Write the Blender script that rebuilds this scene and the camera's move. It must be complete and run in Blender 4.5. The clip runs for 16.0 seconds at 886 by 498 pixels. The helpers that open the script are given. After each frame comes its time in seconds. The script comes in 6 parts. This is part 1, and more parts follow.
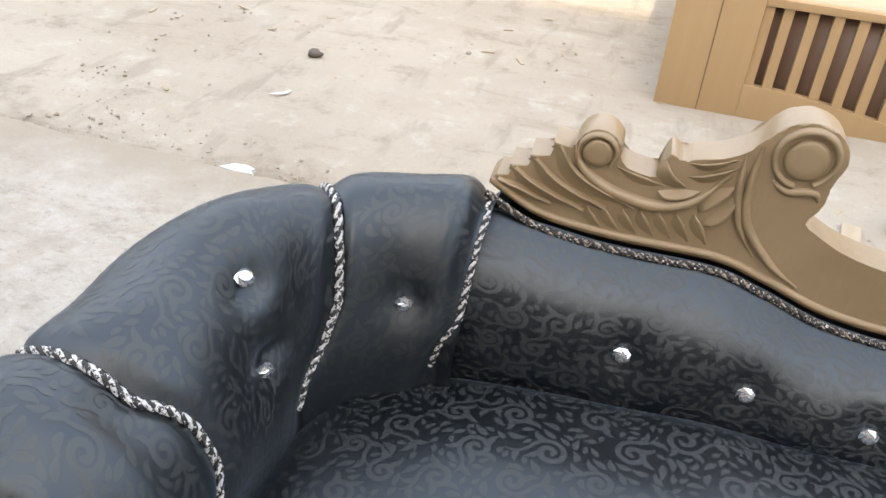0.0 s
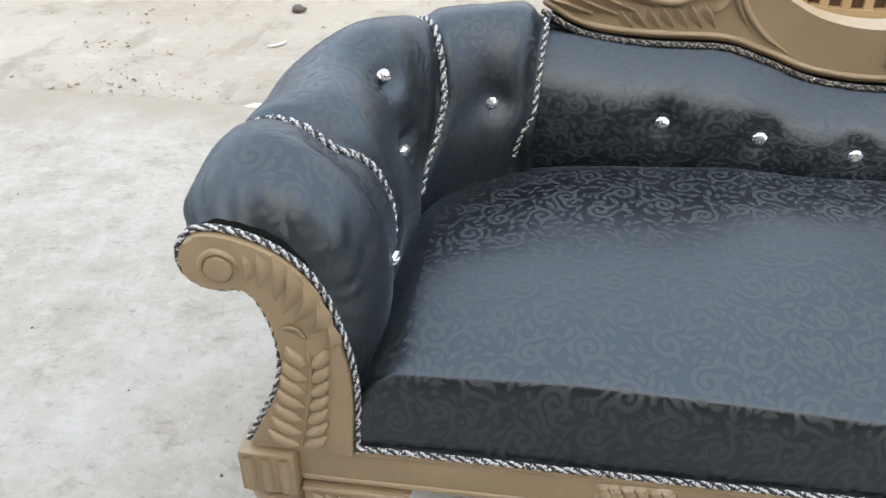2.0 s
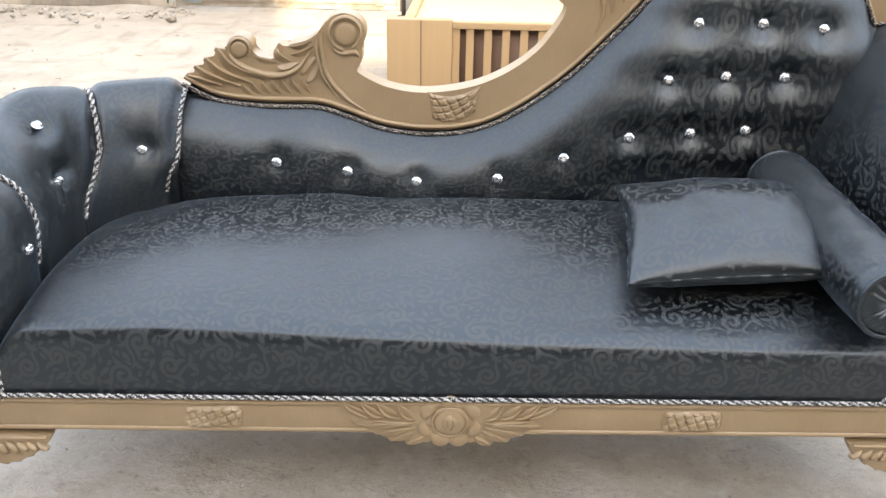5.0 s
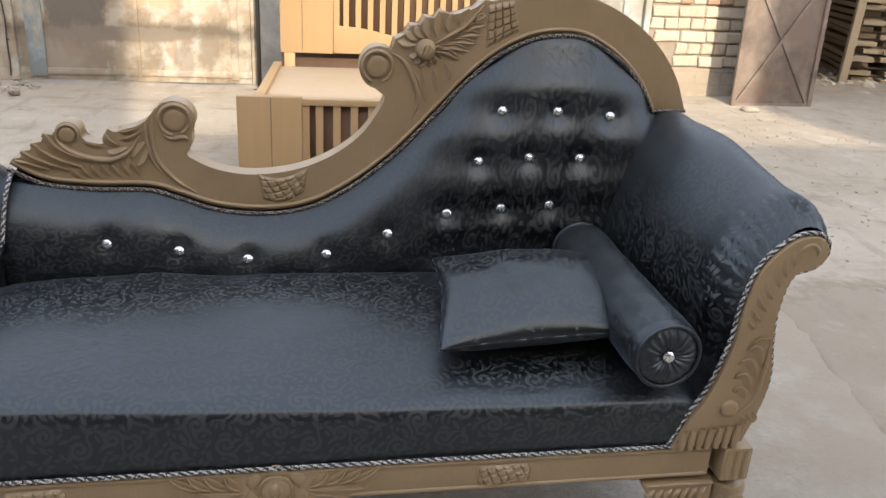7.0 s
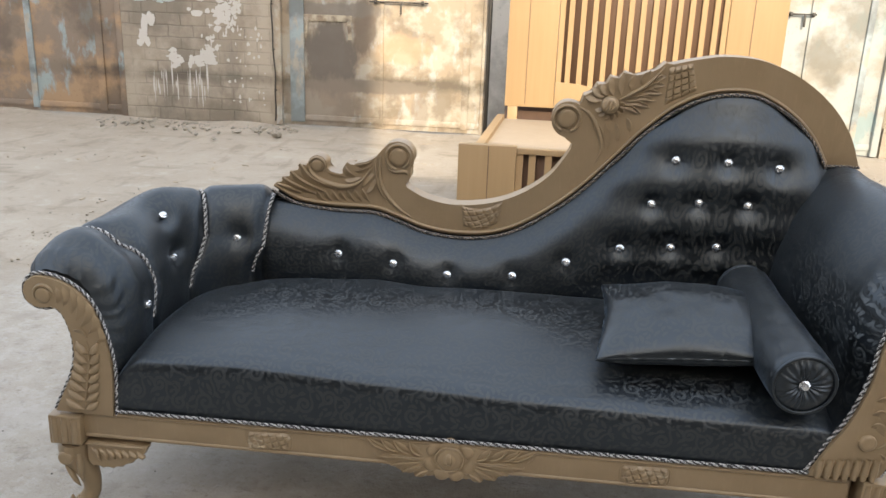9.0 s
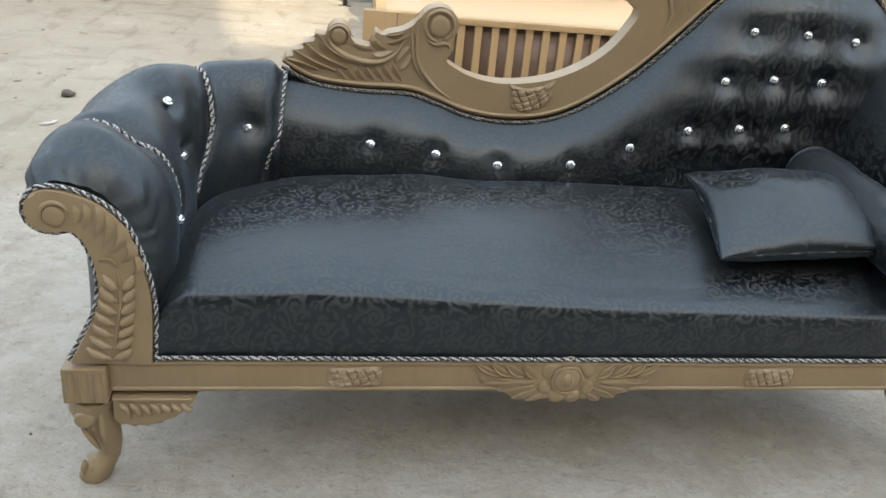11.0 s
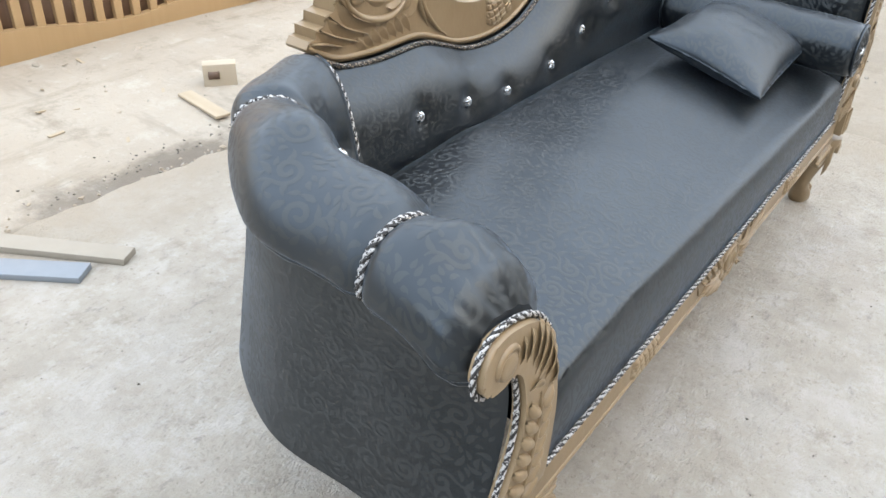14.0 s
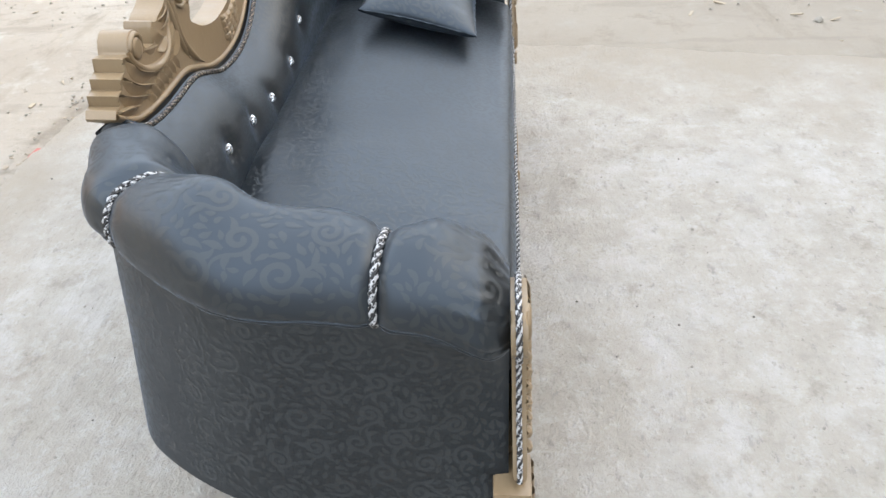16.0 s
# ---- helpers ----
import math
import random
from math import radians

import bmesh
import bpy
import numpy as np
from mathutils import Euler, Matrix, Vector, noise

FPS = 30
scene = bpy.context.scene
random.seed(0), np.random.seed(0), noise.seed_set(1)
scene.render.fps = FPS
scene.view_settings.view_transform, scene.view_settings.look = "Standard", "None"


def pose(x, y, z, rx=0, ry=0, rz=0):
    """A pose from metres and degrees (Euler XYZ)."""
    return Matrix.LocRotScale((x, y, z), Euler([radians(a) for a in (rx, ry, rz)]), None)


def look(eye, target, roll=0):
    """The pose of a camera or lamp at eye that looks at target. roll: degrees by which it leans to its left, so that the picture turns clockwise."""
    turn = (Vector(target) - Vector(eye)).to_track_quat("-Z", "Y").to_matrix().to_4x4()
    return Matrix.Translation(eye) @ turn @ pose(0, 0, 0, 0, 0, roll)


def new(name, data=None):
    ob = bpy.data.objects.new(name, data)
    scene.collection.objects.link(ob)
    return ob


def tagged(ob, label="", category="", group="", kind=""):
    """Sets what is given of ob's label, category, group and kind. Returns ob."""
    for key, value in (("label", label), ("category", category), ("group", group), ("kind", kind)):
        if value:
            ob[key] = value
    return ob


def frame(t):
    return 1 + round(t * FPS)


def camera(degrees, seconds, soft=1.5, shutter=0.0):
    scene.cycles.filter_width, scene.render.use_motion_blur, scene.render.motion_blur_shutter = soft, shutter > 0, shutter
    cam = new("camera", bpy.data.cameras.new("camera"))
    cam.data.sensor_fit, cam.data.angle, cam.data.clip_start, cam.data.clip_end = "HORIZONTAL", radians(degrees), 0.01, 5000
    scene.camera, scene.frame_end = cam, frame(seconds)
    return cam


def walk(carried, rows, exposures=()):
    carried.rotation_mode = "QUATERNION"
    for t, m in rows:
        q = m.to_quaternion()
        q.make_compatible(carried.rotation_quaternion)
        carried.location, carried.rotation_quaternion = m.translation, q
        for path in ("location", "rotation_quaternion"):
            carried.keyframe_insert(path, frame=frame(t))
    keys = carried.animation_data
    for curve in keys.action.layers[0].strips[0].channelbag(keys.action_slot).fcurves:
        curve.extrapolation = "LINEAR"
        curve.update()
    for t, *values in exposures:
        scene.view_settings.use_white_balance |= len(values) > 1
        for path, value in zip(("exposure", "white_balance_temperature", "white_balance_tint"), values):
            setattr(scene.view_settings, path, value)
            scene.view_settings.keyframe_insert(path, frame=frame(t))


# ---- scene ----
cam = camera(56.8, 16.0)
PATH = [
    (0, (-0.398, -0.312, 1.1), (-0.774, 1.339, 0.037), 5.5),
    (0.5, (-0.533, -0.4, 1.082), (-0.835, 1.277, 0.034), 5.0),
    (1, (-0.613, -0.514, 1.063), (-0.804, 1.177, 0.013), 3.6),
    (1.5, (-0.574, -0.6, 1.03), (-0.77, 1.088, -0.025), 2.1),
    (2, (-0.485, -0.693, 1.025), (-0.767, 0.957, -0.069), -0.4),
    (2.5, (-0.431, -0.765, 1.02), (-0.761, 0.862, -0.095), -2.8),
    (3, (-0.403, -0.823, 1.018), (-0.658, 0.813, -0.105), -2.8),
    (3.5, (-0.384, -0.923, 1.035), (-0.534, 0.778, -0.006), -0.2),
    (4, (-0.271, -0.998, 1.054), (-0.449, 0.758, 0.114), 0.1),
    (4.5, (-0.08, -1.076, 1.046), (-0.247, 0.717, 0.177), 0.2),
    (5, (0.002, -1.091, 1.056), (-0.022, 0.722, 0.213), 1.0),
    (5.2, (0.03, -1.097, 1.053), (0.061, 0.726, 0.23), 0.9),
    (7.3, (0.086, -1.235, 1.13), (0.376, 0.637, 0.487), 2.8),
    (7.5, (0.076, -1.277, 1.144), (0.343, 0.609, 0.534), 3.0),
    (8, (0.091, -1.356, 1.163), (0.222, 0.556, 0.59), 2.8),
    (8.5, (0.145, -1.432, 1.146), (0.048, 0.482, 0.575), 2.2),
    (9, (0.166, -1.473, 1.145), (-0.082, 0.423, 0.561), 2.0),
    (9.5, (0.15, -1.472, 1.136), (-0.12, 0.402, 0.491), 3.2),
    (10, (-0.02, -1.413, 1.108), (-0.109, 0.437, 0.354), 6.1),
    (10.2, (-0.084, -1.377, 1.092), (-0.135, 0.463, 0.309), 6.6),
    (12.3, (-0.95, -0.821, 1.054), (-0.053, 0.695, 0.108), 2.1),
    (12.5, (-0.999, -0.744, 1.053), (-0.034, 0.726, 0.102), 2.1),
    (13, (-1.103, -0.59, 1.063), (0.049, 0.721, 0.088), 1.8),
    (13.5, (-1.281, -0.457, 1.069), (0.023, 0.673, 0.058), 2.1),
    (14, (-1.375, -0.365, 1.075), (-0.017, 0.648, 0.012), 1.5),
    (14.5, (-1.369, -0.217, 1.067), (0.071, 0.595, -0.058), -0.2),
    (15, (-1.396, -0.165, 1.089), (0.151, 0.338, -0.075), -1.8),
    (15.5, (-1.488, -0.075, 1.142), (0.124, 0.215, -0.007), -3.6),
    (16, (-1.531, -0.048, 1.143), (0.094, 0.166, -0.003), -4.8),
]
EXPOSURES = [(0.0, 2.40, 7550, 11), (0.6, 2.39, 7300, 8), (1.5, 2.39, 7150, 7), (3.0, 2.43, 7200, 9), (4.2, 2.66, 7350, 10), (5.0, 2.80, 7500, 11), (7.3, 1.72, 7350, 12), (9.5, 1.86, 7400, 8), (10.2, 1.93, 7350, 5), (12.3, 2.33, 7300, 4), (13.1, 2.56, 7330, 7), (14.2, 2.54, 7330, 8), (16.0, 2.46, 7250, 9)]
walk(cam, [(t, look(eye, target, roll)) for t, eye, target, roll in PATH], EXPOSURES)

# ---- daylight ----
SUN_WAY = Vector((-0.14, 0.75, -0.38)).normalized()
world = bpy.data.worlds.new("sky")
scene.world = world
world.use_nodes = True
wn = world.node_tree.nodes
sky = wn.new("ShaderNodeTexSky")
sky.sky_type, sky.sun_disc = "NISHITA", False
sky.sun_elevation = math.asin(-SUN_WAY.z)
sky.sun_rotation = math.atan2(-SUN_WAY.x, -SUN_WAY.y)
sky.air_density, sky.dust_density, sky.ozone_density = 1.0, 6.0, 1.0
haze = wn.new("ShaderNodeMix")
haze.data_type, haze.inputs[0].default_value = "RGBA", 0.65
haze.inputs[7].default_value = (4.3, 5.0, 6.2, 1.0)
world.node_tree.links.new(sky.outputs[0], haze.inputs[6])
world.node_tree.links.new(haze.outputs[2], wn["Background"].inputs[0])
wn["Background"].inputs[1].default_value = 0.15
sun = new("sun", bpy.data.lights.new("sun", "SUN"))
sun.data.energy, sun.data.angle, sun.data.color = 1.95, radians(0.6), (1.0, 0.9, 0.76)
sun.matrix_world = look((0, 0, 12), Vector((0, 0, 12)) + SUN_WAY)


# ---- materials ----
class Graph:
    """Short hand for building a node material."""

    def __init__(self, name):
        self.mat = bpy.data.materials.new(name)
        self.mat.use_nodes = True
        self.tree = self.mat.node_tree
        self.bsdf = self.tree.nodes["Principled BSDF"]

    def put(self, node, key, value):
        if isinstance(value, bpy.types.NodeSocket):
            self.tree.links.new(value, node.inputs[key])
        elif value is not None:
            node.inputs[key].default_value = value

    def set(self, **values):
        for key, value in values.items():
            self.put(self.bsdf, key.replace("_", " "), value)
        return self

    def math(self, op, a, b=None, c=None, clamp=False):
        n = self.tree.nodes.new("ShaderNodeMath")
        n.operation, n.use_clamp = op, clamp
        for k, v in enumerate((a, b, c)):
            self.put(n, k, v)
        return n.outputs[0]

    def vec(self, op, a, b=None):
        n = self.tree.nodes.new("ShaderNodeVectorMath")
        n.operation = op
        self.put(n, 0, a)
        if op == "SCALE":
            self.put(n, "Scale", b)
        else:
            self.put(n, 1, b)
        return n.outputs["Value"] if op in ("LENGTH", "DISTANCE") else n.outputs[0]

    def coord(self, kind="Object"):
        return self.tree.nodes.new("ShaderNodeTexCoord").outputs[kind]

    def noise(self, at, scale, detail=4.0, rough=0.55, out="Fac", stretch=None):
        if stretch:
            m = self.tree.nodes.new("ShaderNodeMapping")
            self.put(m, "Vector", at)
            m.inputs["Scale"].default_value = stretch
            at = m.outputs[0]
        n = self.tree.nodes.new("ShaderNodeTexNoise")
        self.put(n, "Vector", at)
        n.inputs["Scale"].default_value, n.inputs["Detail"].default_value, n.inputs["Roughness"].default_value = scale, detail, rough
        return n.outputs[out]

    def ramp(self, fac, *stops):
        n = self.tree.nodes.new("ShaderNodeValToRGB")
        self.put(n, 0, fac)
        e = n.color_ramp.elements
        while len(e) < len(stops):
            e.new(0.5)
        for k, (p, c) in enumerate(stops):
            e[k].position = p
            e[k].color = (c, c, c, 1) if isinstance(c, (int, float)) else (*c, 1)
        return n.outputs[0]

    def mix(self, fac, a, b, blend="MIX"):
        n = self.tree.nodes.new("ShaderNodeMix")
        n.data_type, n.blend_type = "RGBA", blend
        self.put(n, 0, fac)
        self.put(n, 6, (*a, 1) if isinstance(a, tuple) else a)
        self.put(n, 7, (*b, 1) if isinstance(b, tuple) else b)
        return n.outputs[2]

    def bump(self, height, strength=0.3, distance=0.01, under=None):
        n = self.tree.nodes.new("ShaderNodeBump")
        n.inputs["Strength"].default_value, n.inputs["Distance"].default_value = strength, distance
        self.put(n, "Height", height)
        self.put(n, "Normal", under)
        return n.outputs[0]

    def random(self):
        return self.tree.nodes.new("ShaderNodeObjectInfo").outputs["Random"]


def weave_way(g, strength, turn):
    """Floating threads lie one way, so that the gloss is drawn out across them."""
    n = g.tree.nodes.new("ShaderNodeTangent")
    n.direction_type, n.uv_map = "UV_MAP", "UVMap"
    g.put(g.bsdf, "Tangent", n.outputs[0])
    g.put(g.bsdf, "Anisotropic", strength)
    g.put(g.bsdf, "Anisotropic Rotation", turn)


def satin(name, drawn):
    """The ground of the damask: black satin, close-woven, with soft handling creases and a little dust."""
    g = Graph(name)
    uv = g.coord("UV")
    wear = g.noise(uv, 6, 3)
    weave = g.noise(uv, 900, 2, 0.6, stretch=(1, 0.25, 1))
    dust = g.ramp(g.noise(g.coord(), 4.5, 6, 0.6), (0.50, 0.0), (0.72, 1.0))
    rough = g.math("ADD", 0.35, g.math("ADD", g.math("MULTIPLY", wear, 0.08), g.math("MULTIPLY", dust, 0.06)))
    crease = g.noise(g.coord(), 11, 3, 0.5, stretch=(1, 1.6, 0.8))
    b = g.bump(weave, 0.05, 0.0005, g.bump(crease, 0.06, 0.012))
    g.set(Base_Color=g.mix(dust, (0.0016, 0.0019, 0.0022), (0.0048, 0.0050, 0.0050)), Roughness=rough, Normal=b, Specular_IOR_Level=0.78)
    g.put(g.bsdf, "Sheen Weight", 0.16)
    g.put(g.bsdf, "Sheen Roughness", 0.30)
    g.put(g.bsdf, "Sheen Tint", (0.52, 0.74, 1.0, 1.0))
    if drawn:
        weave_way(g, 0.62, 0.0)
    g.put(g.bsdf, "Specular Tint", (0.74, 0.87, 1.0, 1.0))
    return g.mat


def figure():
    """The raised figure of the damask: duller, brushed yarn that catches light from all sides."""
    g = Graph("damask_figure")
    n = g.noise(g.coord(), 14, 3, 0.5)
    fibre = g.noise(g.coord(), 700, 2, 0.6)
    base = g.mix(n, (0.0105, 0.0118, 0.0121), (0.0148, 0.0166, 0.0170))
    g.set(Base_Color=base, Roughness=g.math("ADD", 0.46, g.math("MULTIPLY", n, 0.08)), Specular_IOR_Level=0.74, Normal=g.bump(fibre, 0.15, 0.0004))
    weave_way(g, 0.25, 0.25)
    g.put(g.bsdf, "Specular Tint", (0.84, 0.93, 1.0, 1.0))
    g.put(g.bsdf, "Sheen Weight", 0.09)
    g.put(g.bsdf, "Sheen Roughness", 0.35)
    g.put(g.bsdf, "Sheen Tint", (0.70, 0.82, 1.0, 1.0))
    return g.mat


def thread(name, share, light=(0.52, 0.515, 0.51)):
    """Cotton yarn spun of black and white fibres; share is the white part."""
    g = Graph(name)
    at = g.coord()
    n = g.noise(at, 330, 2, 0.5)
    f = g.noise(at, 1500, 2, 0.6)
    white = g.ramp(n, (0.60 - 0.32 * share, 0.0), (0.66 - 0.32 * share, 1.0))
    g.set(Base_Color=g.mix(white, (0.014, 0.013, 0.013), light), Roughness=0.6, Normal=g.bump(f, 0.5, 0.0008))
    return g.mat


def painted_wood():
    """Carved timber under a golden tan paint with brush marks and rubbed high spots."""
    g = Graph("tan_paint")
    at = g.coord()
    n, fine = g.noise(at, 9, 4), g.noise(at, 150, 3, 0.6, stretch=(1, 1, 0.15))
    base = g.mix(g.ramp(n, (0.3, 0.0), (0.75, 1.0)), (0.205, 0.142, 0.079), (0.250, 0.180, 0.105))
    base = g.mix(g.ramp(fine, (0.55, 0.0), (0.8, 0.25)), base, (0.320, 0.232, 0.140))
    b = g.bump(g.noise(at, 60, 4), 0.25, 0.002, g.bump(fine, 0.12, 0.0008))
    g.set(Base_Color=base, Roughness=g.math("ADD", 0.27, g.math("MULTIPLY", n, 0.22)), Normal=b, Specular_IOR_Level=0.5)
    return g.mat


def worn_paint():
    """The same paint rubbed through to pale filler on the raised edges of the cross-hatching."""
    g = Graph("rubbed_tan_paint")
    at = g.coord()
    n, f = g.noise(at, 9, 4), g.noise(at, 55, 3, 0.6, stretch=(0.5, 1, 1.4))
    base = g.mix(g.ramp(n, (0.3, 0.0), (0.75, 1.0)), (0.205, 0.142, 0.079), (0.250, 0.180, 0.105))
    base = g.mix(g.ramp(f, (0.58, 0.0), (0.66, 0.6)), base, (0.383, 0.317, 0.224))
    g.set(Base_Color=base, Roughness=0.42, Normal=g.bump(f, 0.2, 0.001))
    return g.mat


def raw_wood():
    g = Graph("sawn_wood")
    at = g.coord()
    n = g.noise(at, 30, 4, 0.6, stretch=(0.2, 1, 1))
    g.set(Base_Color=g.mix(n, (0.28, 0.22, 0.15), (0.40, 0.335, 0.245)), Roughness=0.75, Normal=g.bump(n, 0.4, 0.002))
    return g.mat


def laminate(name, dark, light, gloss=0.4):
    """Wood-grain board; the grain runs up the panel."""
    g = Graph(name)
    at = g.coord()
    grain = g.noise(at, 26, 5, 0.6, stretch=(1, 1, 0.05))
    band = g.noise(at, 5, 3, 0.5, stretch=(1, 1, 0.12))
    base = g.mix(grain, dark, light)
    base = g.mix(g.math("MULTIPLY", band, 0.3), base, dark)
    g.set(Base_Color=base, Roughness=g.math("ADD", gloss - 0.05, g.math("MULTIPLY", band, 0.15)), Normal=g.bump(grain, 0.08, 0.001))
    return g.mat


def plain(name, colour, rough=0.6, metal=0.0, spread=0.25, scale=12.0, relief=0.2, depth=0.003):
    g = Graph(name)
    at = g.coord()
    n = g.noise(at, scale, 5, 0.6)
    f = g.noise(at, scale * 9, 3, 0.6)
    low = tuple(c * (1 - spread) for c in colour)
    high = tuple(min(1.0, c * (1 + spread)) for c in colour)
    base = g.mix(g.math("MULTIPLY", g.math("ADD", n, f), 0.5), low, high)
    g.set(Base_Color=base, Roughness=rough, Metallic=metal, Normal=g.bump(f, relief, depth))
    return g.mat


def concrete():
    """A dusty, trowelled yard slab with pale patches, scuffs and pits."""
    g = Graph("yard_concrete")
    at = g.coord()
    cloud, mid, fine = g.noise(at, 1.6, 6, 0.65), g.noise(at, 8, 8, 0.75), g.noise(at, 60, 6, 0.75)
    streak = g.noise(at, 3.0, 7, 0.72, stretch=(1, 0.45, 1))
    base = g.mix(g.ramp(cloud, (0.36, 0.0), (0.66, 1.0)), (0.358, 0.321, 0.270), (0.403, 0.369, 0.316))
    base = g.mix(g.ramp(mid, (0.52, 0.0), (0.62, 0.6)), base, (0.437, 0.400, 0.352))
    base = g.mix(g.ramp(mid, (0.36, 0.75), (0.45, 0.0)), base, (0.270, 0.237, 0.190))
    base = g.mix(g.ramp(streak, (0.56, 0.0), (0.68, 0.5)), base, (0.450, 0.413, 0.365))
    base = g.mix(g.ramp(streak, (0.33, 0.6), (0.42, 0.0)), base, (0.291, 0.245, 0.190))
    pits = g.ramp(fine, (0.34, 1.0), (0.42, 0.0))
    base = g.mix(g.math("MULTIPLY", pits, 0.7), base, (0.199, 0.171, 0.139))
    base = g.mix(g.ramp(fine, (0.60, 0.0), (0.70, 0.6)), base, (0.529, 0.493, 0.439))
    spot = g.noise(g.vec("ADD", at, (3.0, 9.0, 0.0)), 9.0, 10, 0.78)
    base = g.mix(g.ramp(spot, (0.50, 0.0), (0.62, 0.55)), base, (0.482, 0.459, 0.429))
    base = g.mix(g.ramp(spot, (0.34, 0.6), (0.46, 0.0)), base, (0.298, 0.267, 0.227))
    scuff = g.noise(g.vec("ADD", at, (1.0, 5.0, 0.0)), 27, 9, 0.74, stretch=(0.5, 1, 1))
    base = g.mix(g.ramp(scuff, (0.585, 0.0), (0.635, 0.62)), base, (0.240, 0.218, 0.194))
    blot = g.noise(g.vec("ADD", at, (7.0, 2.0, 0.0)), 3.4, 7, 0.62)
    base = g.mix(g.ramp(blot, (0.50, 0.0), (0.60, 0.30)), base, (0.468, 0.449, 0.420))
    base = g.mix(g.ramp(blot, (0.36, 0.35), (0.45, 0.0)), base, (0.296, 0.265, 0.222))
    flakes = g.noise(g.vec("ADD", at, (2.0, 4.0, 0.0)), 16, 8, 0.7)
    base = g.mix(g.ramp(flakes, (0.565, 0.0), (0.61, 0.26)), base, (0.506, 0.487, 0.458))
    # earth drifted over the two rims
    xyz = g.tree.nodes.new("ShaderNodeSeparateXYZ")
    g.put(xyz, 0, at)
    east = g.math("SUBTRACT", g.math("ADD", 1.40, g.math("MULTIPLY", xyz.outputs[1], 0.195)), xyz.outputs[0])
    north = g.math("SUBTRACT", g.math("SUBTRACT", 1.53, g.math("MULTIPLY", xyz.outputs[0], 0.03)), xyz.outputs[1])
    rim = g.math("MINIMUM", g.math("MULTIPLY", east, 0.45), north)
    rim = g.math("ADD", rim, g.math("MULTIPLY", g.math("SUBTRACT", g.noise(at, 3.5, 6, 0.65), 0.5), 0.9))
    base = g.mix(g.ramp(rim, (0.0, 0.95), (0.34, 0.0)), base, (0.329, 0.283, 0.225))
    h = g.math("ADD", g.math("MULTIPLY", mid, 1.0), g.math("MULTIPLY", fine, 0.6))
    g.set(Base_Color=base, Roughness=0.85, Normal=g.bump(g.math("ADD", g.math("ADD", h, scuff), g.math("MULTIPLY", flakes, 0.8)), 0.9, 0.013), Specular_IOR_Level=0.3)
    return g.mat


def dirt():
    """Packed pale earth with loose dust, ruts and litter stains."""
    g = Graph("packed_earth")
    at = g.coord()
    cloud, mid, fine = g.noise(at, 0.8, 6, 0.65), g.noise(at, 5, 8, 0.74), g.noise(at, 48, 6, 0.75)
    rut = g.noise(at, 2.2, 6, 0.7, stretch=(0.5, 2.2, 1))
    base = g.mix(g.ramp(cloud, (0.36, 0.0), (0.68, 1.0)), (0.309, 0.268, 0.218), (0.376, 0.335, 0.279))
    base = g.mix(g.ramp(mid, (0.34, 0.7), (0.45, 0.0)), base, (0.232, 0.202, 0.161))
    base = g.mix(g.ramp(mid, (0.55, 0.0), (0.66, 0.6)), base, (0.409, 0.386, 0.336))
    base = g.mix(g.ramp(rut, (0.32, 0.55), (0.44, 0.0)), base, (0.211, 0.180, 0.136))
    base = g.mix(g.ramp(fine, (0.60, 0.0), (0.70, 0.45)), base, (0.185, 0.155, 0.120))
    base = g.mix(g.ramp(fine, (0.32, 0.4), (0.40, 0.0)), base, (0.449, 0.432, 0.387))
    # darker trodden earth in a ragged strip along the slab, and beside it
    xyz = g.tree.nodes.new("ShaderNodeSeparateXYZ")
    g.put(xyz, 0, at)
    near = g.math("ADD", g.math("SUBTRACT", xyz.outputs[1], g.math("SUBTRACT", 1.53, g.math("MULTIPLY", xyz.outputs[0], 0.03))), g.math("MULTIPLY", g.math("SUBTRACT", g.noise(at, 2.6, 7, 0.7), 0.5), 1.3))
    strip = g.math("MAXIMUM", g.ramp(g.math("ABSOLUTE", near), (0.0, 0.8), (0.18, 0.0)), g.ramp(near, (0.0, 0.5), (0.10, 0.0)))
    base = g.mix(strip, base, (0.205, 0.170, 0.130))
    # a spill of oily dust behind the chaise
    spill = g.vec("MULTIPLY", g.vec("SUBTRACT", at, (-0.14, 1.65, 0.0)), (1 / 0.44, 1 / 0.13, 0.0))
    spill = g.math("ADD", g.vec("LENGTH", spill), g.math("MULTIPLY", g.math("SUBTRACT", g.noise(at, 7.0, 6, 0.65), 0.5), 2.2))
    base = g.mix(g.ramp(spill, (0.55, 0.75), (1.0, 0.0)), base, (0.135, 0.115, 0.095))
    tracks = g.noise(g.vec("ADD", at, (4.0, 1.0, 0.0)), 5.0, 5, 0.6, stretch=(1.7, 0.40, 1))
    base = g.mix(g.ramp(tracks, (0.34, 0.5), (0.43, 0.0)), base, (0.224, 0.194, 0.157))
    h = g.math("ADD", g.math("ADD", mid, g.math("MULTIPLY", tracks, 1.2)), g.math("MULTIPLY", fine, 0.6))
    g.set(Base_Color=base, Roughness=0.95, Normal=g.bump(h, 0.6, 0.02), Specular_IOR_Level=0.2)
    return g.mat


